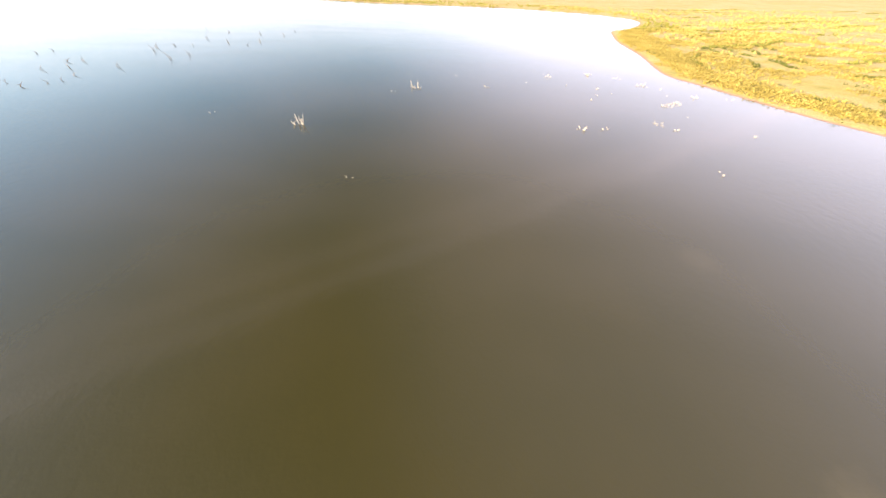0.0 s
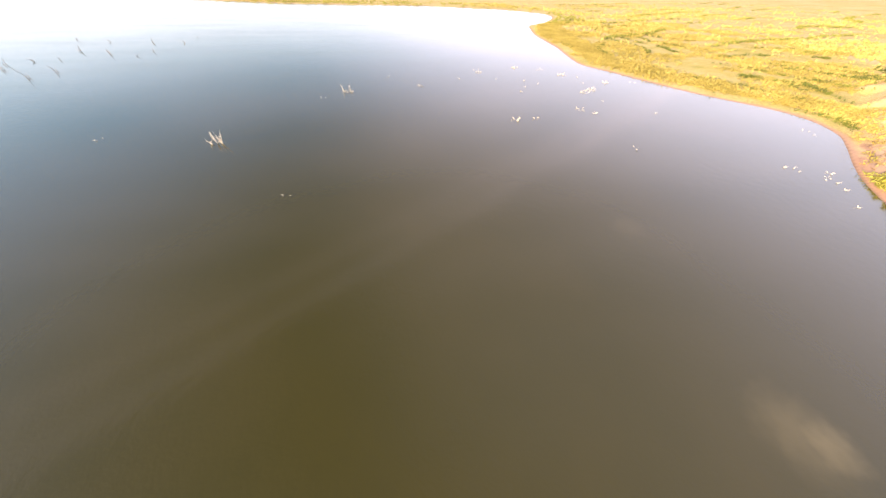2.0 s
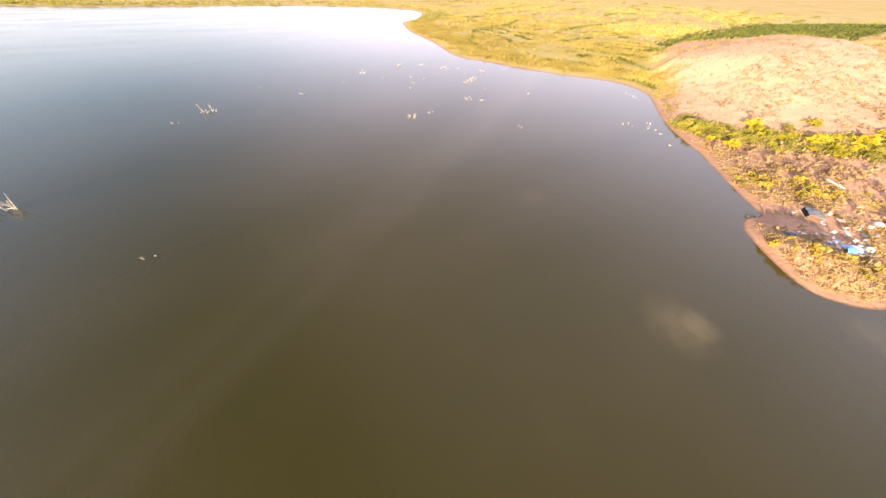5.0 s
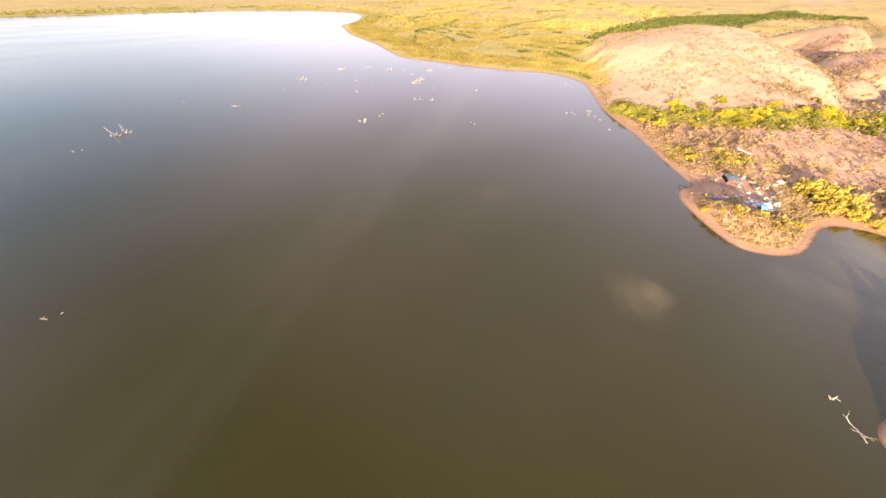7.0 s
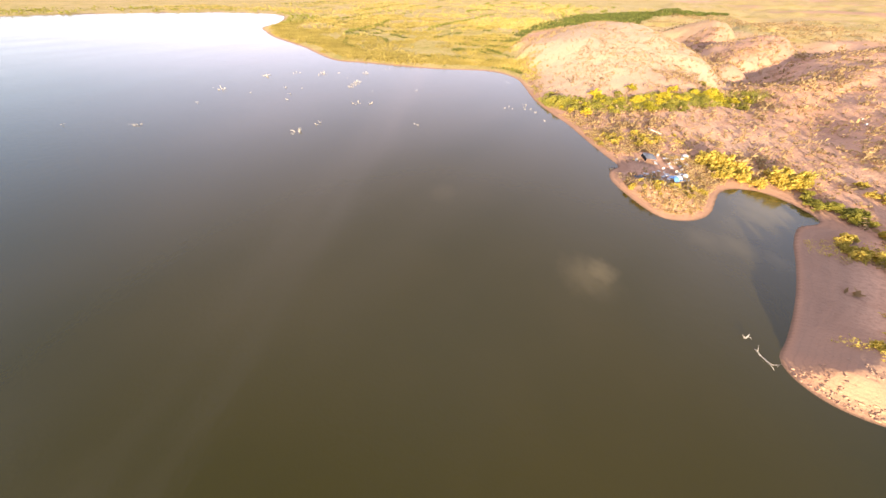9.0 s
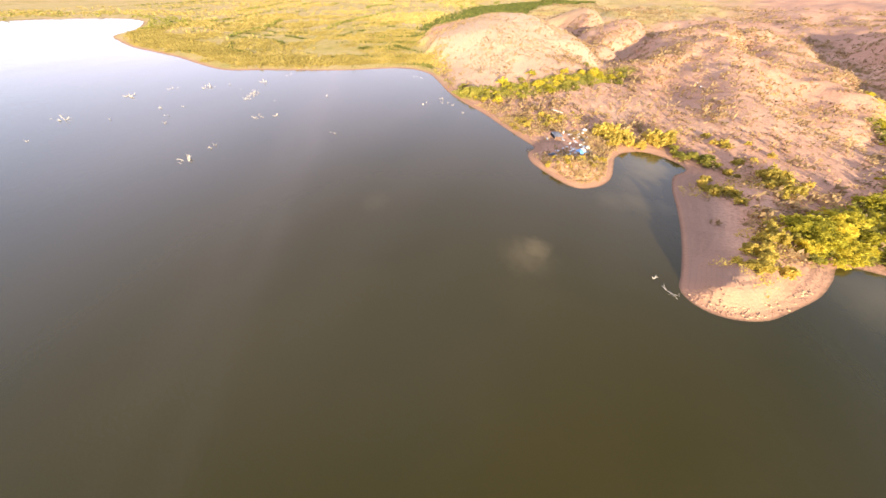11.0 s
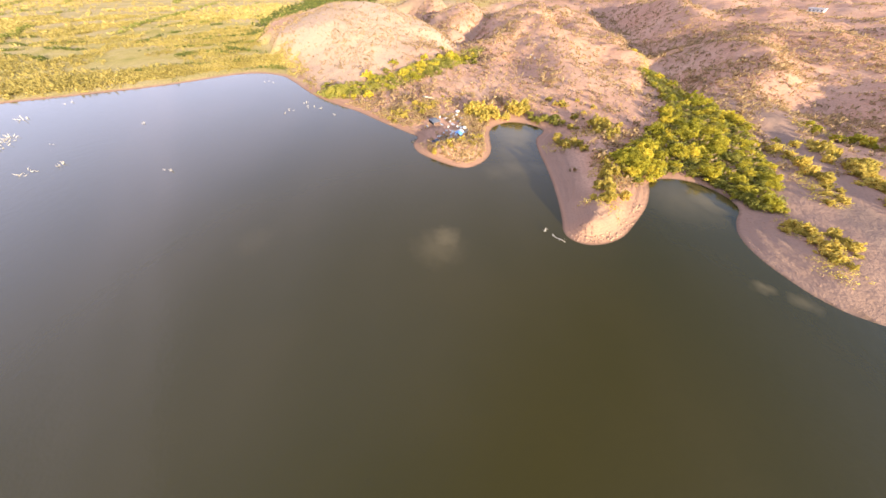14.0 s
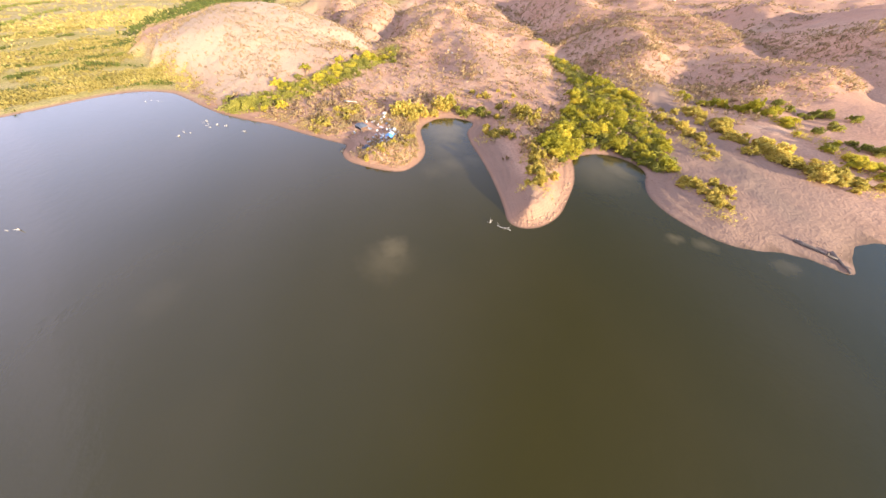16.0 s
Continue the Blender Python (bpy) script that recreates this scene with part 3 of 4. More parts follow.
stood = [(x, y) for x, y, _ in GROVE]
for k in range(5000):
    x, y = rng.uniform(48, 168), rng.uniform(-138, -56)
    gap = 1.6 + 0.03 * max(x - 82, 0)
    if not inside(x, y, GROVE_EDGE) or min(math.hypot(x - a, y - b) for a, b in stood) < gap or len(stood) > 340:
        continue
    stood.append((x, y))
    green = 0.5 if y < -76 and x < 75 else 0.22
    if rng.uniform() > green:
        plant(TREES, used_t, x, y, rng.uniform(0.38, 0.78), "yellow-green tamarisk tree in the grove beside the cove", "tree", "trees of the grove", rng, rng.uniform(0.65, 1.1))
    else:
        plant(GREENS, used_g, x, y, rng.uniform(0.4, 0.8), "dark green shrub among the grove's trees", "shrub", "shrubs of the grove", rng)


def row(shapes, used, line, count, wide, s0, s1, label, category, group, tall=1.0):
    """Plants strewn along a line, thicker in some stretches than in others."""
    line = np.array(line, float)
    seg = np.r_[0, np.cumsum(np.hypot(*np.diff(line, axis=0).T))]
    for _ in range(count):
        d = rng.uniform(0, seg[-1])
        off = wide * rng.uniform(0.5, 1.7)
        x, y = np.interp(d, seg, line[:, 0]) + rng.normal(0, off), np.interp(d, seg, line[:, 1]) + rng.normal(0, off)
        if float(shore_distance(np.array([x]), np.array([y]))[0]) > 1.7:
            plant(shapes, used, x, y, s0 + (s1 - s0) * rng.uniform() ** 1.6, label, category, group, rng, tall * rng.uniform(0.8, 1.25))


DRY = "low golden desert bush on dry ground"
BELT = [(144, 32), (144, 22), (145, 13), (149, 3), (157, -9), (166, -18), (178, -28), (190, -38)]
row(TREES, used_t, BELT, 62, 3.2, 0.4, 0.95, "yellow-green tamarisk bush in the gully below the hill", "tamarisk bush", "bushes of the gully", 0.8)
row(GREENS, used_g, BELT, 95, 3.4, 0.45, 0.95, "dark green bush in the gully below the hill", "green bush", "green bushes of the gully", 0.75)
row(GREENS, used_g, [(143, 33), (141, 27)], 8, 1.6, 0.9, 1.3, "dark green bush in the gully below the hill", "green bush", "green bushes of the gully")
row(BUSHES, used_b, [(77.5, -112.7), (69.7, -108.4), (63.3, -107.7), (56.9, -103.7), (52, -99)], 25, 1.3, 0.8, 1.4, DRY, "bush", "bushes along the track")
row(BUSHES, used_b, [(45.6, -83), (40.5, -80), (37.5, -82), (33.5, -79)], 20, 1.8, 0.6, 1.2, "yellow bush on the sandy spit", "bush", "bushes of the spit")
row(BUSHES, used_b, [(44, -90), (40, -86), (36, -83)], 9, 1.2, 0.6, 1.1, "yellow bush on the sandy spit", "bush", "bushes of the spit")
row(BUSHES, used_b, [(76, -124), (65, -122), (54, -118), (44, -115), (36, -116), (26, -118)], 84, 1.7, 0.9, 1.8, DRY, "bush", "bushes along the track")
row(TREES, used_t, [(90, -137), (70, -144), (59, -143), (46, -137), (35, -131), (28, -129)], 46, 2.0, 0.4, 0.75, "yellow-green tamarisk bush in a dry wash", "tamarisk bush", "bushes of the wash")
row(GREENS, used_g, [(64, -157), (55, -157), (46, -150), (42, -140), (35, -137), (28, -135)], 20, 3, 0.5, 1.0, "dark green shrub in a dry wash", "shrub", "shrubs of the wash")
row(GREENS, used_g, [(108.5, -45.5), (106, -49.5), (103, -53.5), (101, -56.5)], 20, 1.1, 0.55, 1.0, "green shrub at the head of the cove", "shrub", "shrubs of the cove", 0.8)
row(GREENS, used_g, [(68.4, -64.5), (69, -72), (66, -79.2), (58, -82.4), (52, -81.8)], 26, 0.5, 0.4, 0.75, "dark green shrub among the grove's trees", "shrub", "shrubs of the grove")
row(BUSHES, used_b, [(110, -35.5), (109, -40.5), (114, -44), (114, -40)], 11, 1.4, 1.2, 2.2, "yellow bush at the edge of the camp", "bush", "bushes of the camp", 1.3)
row(BUSHES, used_b, [(118, -22), (113, -24), (115, -29.5), (108, -31)], 20, 1.6, 1.1, 2.3, "yellow bush at the edge of the camp", "bush", "bushes of the camp", 1.2)
row(BUSHES, used_b, [(84.5, -9), (86, -14), (89, -20), (95, -24.5)], 29, 1.3, 0.5, 0.95, "yellow bush at the edge of the camp", "bush", "bushes of the camp")
row(BUSHES, used_b, [(108, 5), (114, 2), (120, -2), (118, -9), (122, -15)], 26, 2.4, 0.6, 1.2, "yellow bush at the edge of the camp", "bush", "bushes of the camp")
row(BUSHES, used_b, [(119.6, -56.7), (111, -61.6), (110, -65), (95, -58)], 13, 2.2, 0.7, 1.3, DRY, "bush", "bushes of the second point")
row(BUSHES, used_b, [(84.4, -46), (86.4, -48.4), (88.4, -52.5), (83.3, -52.4)], 15, 1.4, 0.6, 1.1, "yellow bush on the second point", "bush", "bushes of the second point")
row(BUSHES, used_b, [(87, -63), (90, -62), (97, -69)], 18, 2.0, 0.9, 1.5, "yellow bush on the second point", "bush", "bushes of the second point", 1.2)
row(BUSHES, used_b, [(73.7, -55.2), (68.4, -53.3), (64.2, -50.9), (57.5, -46.6), (55.2, -44.5)], 27, 0.9, 0.7, 1.15, "yellow bush on the crest of the second point", "bush", "bushes of the second point", 1.3)
for ob in TREES + GREENS + BUSHES:
    if "category" not in ob:
        for o in (*ob.children_recursive, ob):
            bpy.data.objects.remove(o)


# ---- growth that nobody could count ----
def scatter(name, x, y, size, mat, label, category, per, rng, leaf=0.3, dome=0.7):
    """Low tufts as one sheet of sprays."""
    z = ground_height(x, y)
    n = len(x)
    c = np.stack([x, y, z + 0.22 * size], 1)
    cc = np.repeat(c, 2, axis=0)
    cc[:, :2] += rng.normal(0, 1, (2 * n, 2)) * np.repeat(size, 2)[:, None] * 0.3
    v, f = leaves(rng, cc, np.repeat(size, 2) * 0.55, per // 2, leaf, dome)
    v = v.reshape(-1, 4, 3)
    mid = v.mean(1, keepdims=True)
    grow = np.repeat(np.repeat(size, 2), per // 2)[:, None, None]
    v = mid + (v - mid) * grow
    me = bpy.data.meshes.new(name)
    me.vertices.add(v.shape[0] * 4)
    me.vertices.foreach_set("co", v.ravel())
    me.loops.add(f.size)
    me.loops.foreach_set("vertex_index", f.ravel().astype(np.int32))
    me.polygons.add(len(f))
    me.polygons.foreach_set("loop_start", np.arange(0, f.size, 4, dtype=np.int32))
    me.update(calc_edges=True)
    me.materials.append(mat)
    return tagged(new(name, me), label, category, kind="stuff")


def spread_over(rng, n, x0, x1, y0, y1, keep):
    x, y = rng.uniform(x0, x1, n), rng.uniform(y0, y1, n)
    sd = shore_distance(x, y)
    k = rng.uniform(0, 1, n) < keep(x, y, sd)
    return x[k], y[k]


def dry_keep(x, y, sd):
    marsh = zones(x, y, sd)
    clear = step(line_distance(x, y, TRACK), 4, 6) * (1 - np.exp(-((x - 100) / 9) ** 2 - ((y + 13) / 6) ** 2)) * step(np.hypot(x - 30, y + 92), 9, 16) * (0.06 + 0.94 * step(line_distance(x, y, [(52, -37), (70, -42), (92, -46)]), 6.5, 9.5))
    return step(sd, 3, 7) * (1 - marsh) * (0.30 + 0.8 * step(fbm(x, y, 28, 3, 71), 0.0, 0.7)) * clear * np.exp(-np.maximum(np.hypot(x - 15, y) - 160, 0) / 220)


rng = np.random.default_rng(5)
sx, sy = spread_over(rng, 125000, 60, 420, -300, 110, dry_keep)
scatter("desert_scrub", sx, sy, (0.4 + 1.5 * rng.uniform(0, 1, len(sx)) ** 3) * (1 - 0.45 * step(np.hypot((sx - 245) / 105, (sy - 26) / 52), 1.1, 0.6)), M_SCRUB, "sparse dry scrub scattered over the pink hills", "scrub", 10, rng, 0.56, 1.1)
sx, sy = spread_over(rng, 26000, 150, 800, -650, 250, lambda x, y, sd: (1 - zones(x, y, sd)) * step(np.hypot(x - 15, y), 260, 360) * (0.15 + 0.85 * step(fbm(x, y, 60, 3, 77), 0.0, 0.6)))
scatter("far_scrub", sx, sy, rng.uniform(1.2, 3.0, len(sx)), M_SCRUB, "dry scrub on the far desert hills", "scrub", 10, rng, 0.5, 0.9)
sx, sy = spread_over(rng, 13000, 74, 132, -30, 26, lambda x, y, sd: step(sd, 1.4, 2.4) * step(((x - 99.5) / 10) ** 2 + ((y + 10.5) / 8.5) ** 2 + 0.3 * lattice(x, y, 4, 83), 0.8, 1.25) * np.where((x < 94) & (y < -6), 1.0, 0.85 * step(fbm(x, y, 9, 2, 81), -0.4, 0.6)))
scatter("camp_brush", sx, sy, rng.uniform(0.3, 0.8, len(sx)), M_STRAW, "low golden brush round the lakeside camp", "brush", 18, rng, 0.42)

grove_edge = np.array(GROVE_EDGE, float)


def grove_keep(x, y, sd):
    hit = np.zeros(x.shape, bool)
    for (ax, ay), (bx, by) in zip(grove_edge, np.roll(grove_edge, -1, axis=0)):
        if ay != by:
            hit ^= ((ay > y) != (by > y)) & (x < (bx - ax) * (y - ay) / (by - ay) + ax)
    return hit * step(sd, 0.0, 0.6) * 0.9


sx, sy = spread_over(rng, 16000, 48, 170, -140, -55, grove_keep)
scatter("grove_undergrowth", sx, sy, rng.uniform(0.7, 1.8, len(sx)), M_OLIVE, "dense olive-green undergrowth filling the grove beside the cove", "undergrowth", 14, rng, 0.3, 1.2)

THICKETS = [[(77.5, -112.7), (63.3, -107.7), (52, -99)], [(45.6, -83), (37.5, -82), (33.5, -79)], [(76, -124), (65, -122), (54, -118), (44, -115), (36, -116), (26, -118)],
            [(90, -137), (70, -144), (59, -143), (46, -137), (28, -129)], [(110, -35.5), (114, -44), (122.5, -51)], [(84.4, -46), (88.4, -52.5), (97, -69)],
            [(73.7, -55.2), (64.2, -50.9), (55.2, -44.5)], [(71, -64), (77, -80), (89, -95), (108, -113), (140, -129), (190, -141)], [(52, -85), (66, -83), (78, -95)], [(112, 6), (121, -3), (122, -16)]]


def thicket_keep(x, y, sd):
    d = np.min([line_distance(x, y, t) for t in THICKETS], axis=0)
    return step(sd, 0.8, 2) * step(d + 1.5 * lattice(x, y, 4, 51), 4.5, 1.0)


sx, sy = spread_over(rng, 60000, 20, 200, -150, 40, thicket_keep)
scatter("undergrowth", sx, sy, rng.uniform(0.4, 1.1, len(sx)), M_BUSH, "tangled golden undergrowth between the bushes", "undergrowth", 14, rng, 0.26, 1.0)


sx, sy = spread_over(rng, 30000, 125, 215, -60, 50, lambda x, y, sd: step(sd, 0.8, 2) * step(line_distance(x, y, BELT) + 2.5 * lattice(x, y, 5, 52), 8.5, 3.5))
scatter("gully_undergrowth", sx, sy, rng.uniform(0.5, 1.5, len(sx)), M_OLIVE, "dense olive-green undergrowth filling the gully below the hill", "undergrowth", 14, rng, 0.32, 1.0)


def marsh_keep(x, y, sd):
    band = step(sd, 8, 13) * step(sd, 46, 22) * 0.95
    return zones(x, y, sd) * step(sd, 2, 5) * np.maximum(band, 0.34 * step(fbm(x, y, 40, 3, 47), -0.2, 0.4))


sx, sy = spread_over(rng, 130000, 133, 430, 40, 430, marsh_keep)
scatter("marsh_growth", sx, sy, rng.uniform(0.6, 1.9, len(sx)), M_REED, "dense yellow-green growth on the marshy flat", "marsh plants", 14, rng, 0.42, 0.8)


HEDGES = [[(186, 141), (214, 142), (236, 137), (241, 121), (226, 92)], [(330, 226), (350, 215), (397, 212), (420, 190)], [(252, 134), (262, 116), (256, 102)], [(304, 124), (290, 106), (268, 84)],
          # seventh line: brush that also darkens the shaded strip behind the hill
          [(196, 133), (208, 125), (214, 112)], [(276, 151), (290, 128), (320, 122)], [(320, 84), (372, 92), (460, 110), (640, 105)], [(262, 190), (300, 196), (352, 176)]]


def hedge_keep(x, y, sd):
    near = np.min([line_distance(x, y, h) for h in HEDGES], axis=0) + 2 * fbm(x, y, 12, 2, 35)
    lines = np.abs(((sd + 16 * fbm(x, y, 45, 2, 38)) / 24) % 1 - 0.5) * 24
    strip = step(lines, 1.6, 0.5) * step(fbm(x, y, 38, 2, 39), 0.05, 0.3) * step(sd, 200, 90)
    return step(sd, 4, 8) * np.maximum(step(near, 2.8, 1.2) * step(fbm(x, y, 14, 2, 36), -0.4, 0.2), strip) * zones(x, y, sd)


sx, sy = spread_over(rng, 120000, 140, 520, 40, 460, hedge_keep)
scatter("marsh_hedge", sx, sy, rng.uniform(0.7, 2.0, len(sx)), M_HEDGE, "dark lines of green brush across the marshy flat", "brush", 14, rng, 0.42, 1.0)


sx, sy = spread_over(rng, 60000, 200, 1000, 60, 800, lambda x, y, sd: zones(x, y, sd) * step(sd, 30, 60) * step(np.hypot(x - 15, y), 300, 400) * (0.12 + 0.88 * step(fbm(x, y, 70, 3, 49), 0.0, 0.5)) * np.exp(-np.maximum(np.hypot(x - 15, y) - 400, 0) / 350))
scatter("far_marsh_growth", sx, sy, rng.uniform(1.2, 3.6, len(sx)), M_REED, "golden growth over the far end of the marshy flat", "marsh plants", 10, rng, 0.45, 0.7)


def far_line_keep(x, y, sd):
    lines = np.abs(((y - 0.25 * x + 40 * fbm(x, y, 160, 2, 58)) / 62) % 1 - 0.5) * 62
    return zones(x, y, sd) * step(sd, 40, 80) * step(lines, 4.5, 1.5) * step(fbm(x, y, 90, 2, 59), -0.05, 0.25)


sx, sy = spread_over(rng, 90000, 230, 1000, 90, 800, far_line_keep)
scatter("far_hedge_lines", sx, sy, rng.uniform(1.4, 3.2, len(sx)), M_HEDGE, "dark lines of brush across the far flat", "brush", 10, rng, 0.45, 0.9)

# trees, spread wide to stand in for the hill's shadow on the plain
FAR_SHADOW = [(350, 84), (420, 100), (642, 104), (784, 50), (906, -32)]
sx, sy = spread_over(rng, 56000, 330, 920, -80, 170, lambda x, y, sd: step(line_distance(x, y, FAR_SHADOW) + 8 * lattice(x, y, 40, 37), 62, 30) * 0.5)
scatter("far_hedge", sx, sy, rng.uniform(2.0, 4.5, len(sx)), M_HEDGE, "dark brush standing in for the hill's shadow on the flats, trees included", "brush", 10, rng, 0.5, 0.9)

sx, sy = spread_over(rng, 16000, -700, 330, 400, 1050, lambda x, y, sd: step(sd, 6, 14) * step(sd, 150, 60) * (0.25 + 0.75 * step(fbm(x, y, 60, 2, 57), -0.1, 0.4)))
scatter("far_shore_growth", sx, sy, rng.uniform(1.6, 4.2, len(sx)), M_OLIVE, "low olive brush along the far shore of the lake", "brush", 10, rng, 0.5, 0.7)

# ---- drowned trees standing in the lake ----
def dead_tree(rng, count, reach, name="dead_tree", upright=0.4, mat=None):
    root = new(name)
    for k in range(count):
        a = 2 * math.pi * (k + rng.uniform(-0.4, 0.4)) / count
        start = (rng.normal(0, 0.12 * reach), rng.normal(0, 0.12 * reach), -0.45)
        pts, radii = limb(rng, start, (math.cos(a), math.sin(a), rng.uniform(0.5, 1.6) * upright * 2), reach * rng.uniform(0.75, 1.35), 0.09 * rng.uniform(0.8, 1.3), 4, 0.16)
        pieces = [tube(pts, radii, 6)]
        for _ in range(2):
            j = int(rng.integers(2, 4))
            bp, br = limb(rng, pts[j], (rng.normal(0, 1), rng.normal(0, 1), 0.4), reach * 0.4, radii[j] * 0.8, 3, 0.2)
            pieces.append(tube(bp, br, 5))
        part("branch", *joined(pieces), mat or M_DEAD, root, "", True)
    return root


rng = np.random.default_rng(31)
SNAGS = [dead_tree(rng, n, 1.25) for n in (5, 6, 7, 8)]
LONE = [dead_tree(rng, n, 0.9, "snag") for n in (1, 2, 3)]
used_s, used_l = set(), set()
DEAD = "bleached dead tree standing drowned in the lake"
BIG_SNAGS = [(-17.5, 143.7, 3.0), (-55.7, 92, 3.0), (52.6, 97, 1.2), (20, 149, 1.1), (59, 173, 1.3), (85.7, 181, 1.7), (87.5, 183, 1.4), (108.9, 161.2, 1.7), (111, 163, 1.2),
             (104.6, 128.6, 1.25), (107, 130, 1.4), (109.2, 131, 1.3), (111.5, 132.4, 1.0), (102.5, 127.5, 1.1), (87, 105.2, 1.3), (90.8, 99.7, 1.1), (101.6, 176, 1.3), (127.4, 143, 1.2), (131, 41, 0.55), (134.5, 42.4, 0.6)]
for x, y, k in BIG_SNAGS:
    ob = plant(SNAGS, used_s, x, y, 1.0, DEAD, "dead tree", "drowned trees", rng, 1.0, -0.3)
    ob["size"] = k
for ob in list(scene.objects):
    if "size" in ob:
        k = ob["size"]
        ob.scale = (0.85 * k, 0.85 * k, 2.2 * k) if k > 2 else (1.5 * k, 1.5 * k, 1.25 * k)
        del ob["size"]
SMALL_SNAGS = [(-94.7, 100.7), (62.1, 97.8), (-27.9, 135.1), (-27.1, 57.8), (4.2, 170), (10.9, 163), (35.8, 142), (43.7, 160.3), (65.8, 157.5), (78.2, 147.3), (70.7, 133.4), (57.5, 178.6),
               (104.8, 113.8), (100.4, 111), (113.3, 143.1), (119, 95.6), (92.1, 84.1), (76.6, 73.2), (84.8, 67), (144.3, 141.4), (124.4, 48.2), (126.5, 46.3), (129.6, 38.8),
               (119.6, 33.8), (120.8, 27.8), (136, 42.8), (167, 70), (164.9, 65.5), (166, 74), (53.9, 158.7), (125.5, 174), (117, 155.4), (80.6, 151.6), (76, 141), (85.1, 144.8),
               (63.3, 98.9), (132.6, 37.3), (127.5, 34.9), (125, 36.8), (50.4, -29.8)]
for x, y in SMALL_SNAGS:
    plant(LONE, used_l, x, y, rng.uniform(0.7, 1.4), "bleached snag sticking out of the lake", "snag", "small snags", rng, 1.0, -0.3)
POLES = [dead_tree(rng, n, 1.9, "drowned_tree", 2.4, M_BARK) for n in (1, 2)]
used_p = set()
POLE_PLACES = [(-209, 127), (-196, 120), (-269, 187), (-264, 195), (-225, 149), (-195, 132), (-197, 142), (-217, 156), (-255, 213), (-189, 163), (-208, 209), (-215, 220), (-179, 185),
               (-175, 196), (-196, 229), (-203, 258), (-237, 304), (-209, 292), (-158, 234), (-159, 252), (-174, 291), (-155, 288), (-151, 311), (-182, 244), (-207, 226), (-221, 172), (-226, 169), (-194, 127)]
for x, y in POLE_PLACES:
    plant(POLES, used_p, x + rng.normal(0, 2), y + rng.normal(0, 2), rng.uniform(1.1, 1.5), "grey dead trunk standing upright in the lake", "drowned tree", "dead trunks in the lake", rng, 1.0, -0.3)
for ob in SNAGS + LONE + POLES:
    if "category" not in ob:
        for o in (*ob.children_recursive, ob):
            bpy.data.objects.remove(o)


def fallen(name, a, b, thick, mat, label, twigs=3, lift=0.0):
    """A fallen trunk from a to b."""
    r = np.random.default_rng(int(abs(a[0] * 13 + b[1] * 7)))
    za, zb = max(height_at(*a), 0) + thick * 0.5 + lift, max(height_at(*b), 0) + thick * 0.4 + lift
    p = [Vector((a[0], a[1], za)).lerp(Vector((b[0], b[1], zb)), k / 5) + Vector((*r.normal(0, 0.12, 2), 0)) for k in range(6)]
    root = empty(name, label, name.replace("_", " "))
    root.location = (a[0], a[1], za)
    q = [tuple(v - p[0]) for v in p]
    part("trunk", *tube(q, [thick * (1 - 0.12 * k) for k in range(6)], 7), mat, root, "", True)
    for k in range(twigs):
        j = int(r.integers(1, 5))
        bp, br = limb(r, q[j], (r.normal(0, 1), r.normal(0, 1), 0.45), 1.1, thick * 0.5, 3, 0.2)
        part("branch", *tube(bp, br, 5), mat, root, "", True)
    return root


fallen("floating_branch", (49.2, -30.6), (46.9, -32.6), 0.055, M_DEAD, "pale crooked branch floating off the second point", 7)
fallen("fallen_log", (127.8, -7.2), (125.4, -11.4), 0.3, M_DEAD, "long bleached log lying among bushes above the camp", 3, 0.5)
fallen("driftwood_log", (23.5, -84.6), (17.6, -86.6), 0.42, M_GREYWOOD, "dark driftwood log along the edge of the spit", 1)
fallen("driftwood_log", (19.0, -87.6), (14.6, -85.2), 0.32, M_GREYWOOD, "dark driftwood log along the edge of the spit", 2)

# ---- the camp ----
M_GREYCLOTH = plain_material("grey_canvas", (0.12, 0.125, 0.14), (0.19, 0.195, 0.21), 1.2, 0.8)
# one near-black for the canopy's shade, the tent doorways' shade and window panes
M_SHADE_PANE = plain_material("shade_and_pane_dark", (0.03, 0.032, 0.04), (0.05, 0.05, 0.06), 2.0, 0.8)
M_BLUE = plain_material("blue_tarpaulin", (0.1, 0.24, 0.5), (0.16, 0.33, 0.62), 0.8, 0.4, 0.5, 0.05)
M_WHITE = plain_material("white_plastic", (0.42, 0.4, 0.38), (0.6, 0.58, 0.55), 2.0, 0.5, 0.5)
M_SHEET = plain_material("pale_sheet", (0.42, 0.41, 0.42), (0.62, 0.61, 0.6), 0.9, 0.7)
M_METAL = plain_material("grey_metal", (0.35, 0.35, 0.36), (0.45, 0.45, 0.46), 4.0, 0.4, 0.5)
M_TAN = plain_material("tan_cardboard", (0.4, 0.27, 0.15), (0.5, 0.36, 0.2), 3.0, 0.9)
M_ROCK = plain_material("dark_rock", (0.05, 0.045, 0.045), (0.09, 0.08, 0.075), 3.0, 0.9)


def block(x, y, z, edge=0.02):
    """A box of that size on the ground, its edges bevelled."""
    bm = bmesh.new()
    bmesh.ops.create_cube(bm, size=1)
    bmesh.ops.scale(bm, vec=(x, y, z), verts=bm.verts)
    bmesh.ops.translate(bm, vec=(0, 0, z / 2), verts=bm.verts)
    bmesh.ops.bevel(bm, geom=bm.edges[:], offset=edge, segments=1, affect="EDGES")
    bm.verts.ensure_lookup_table()
    out = [tuple(v.co) for v in bm.verts], [tuple(v.index for v in f.verts) for f in bm.faces]
    bm.free()
    return out


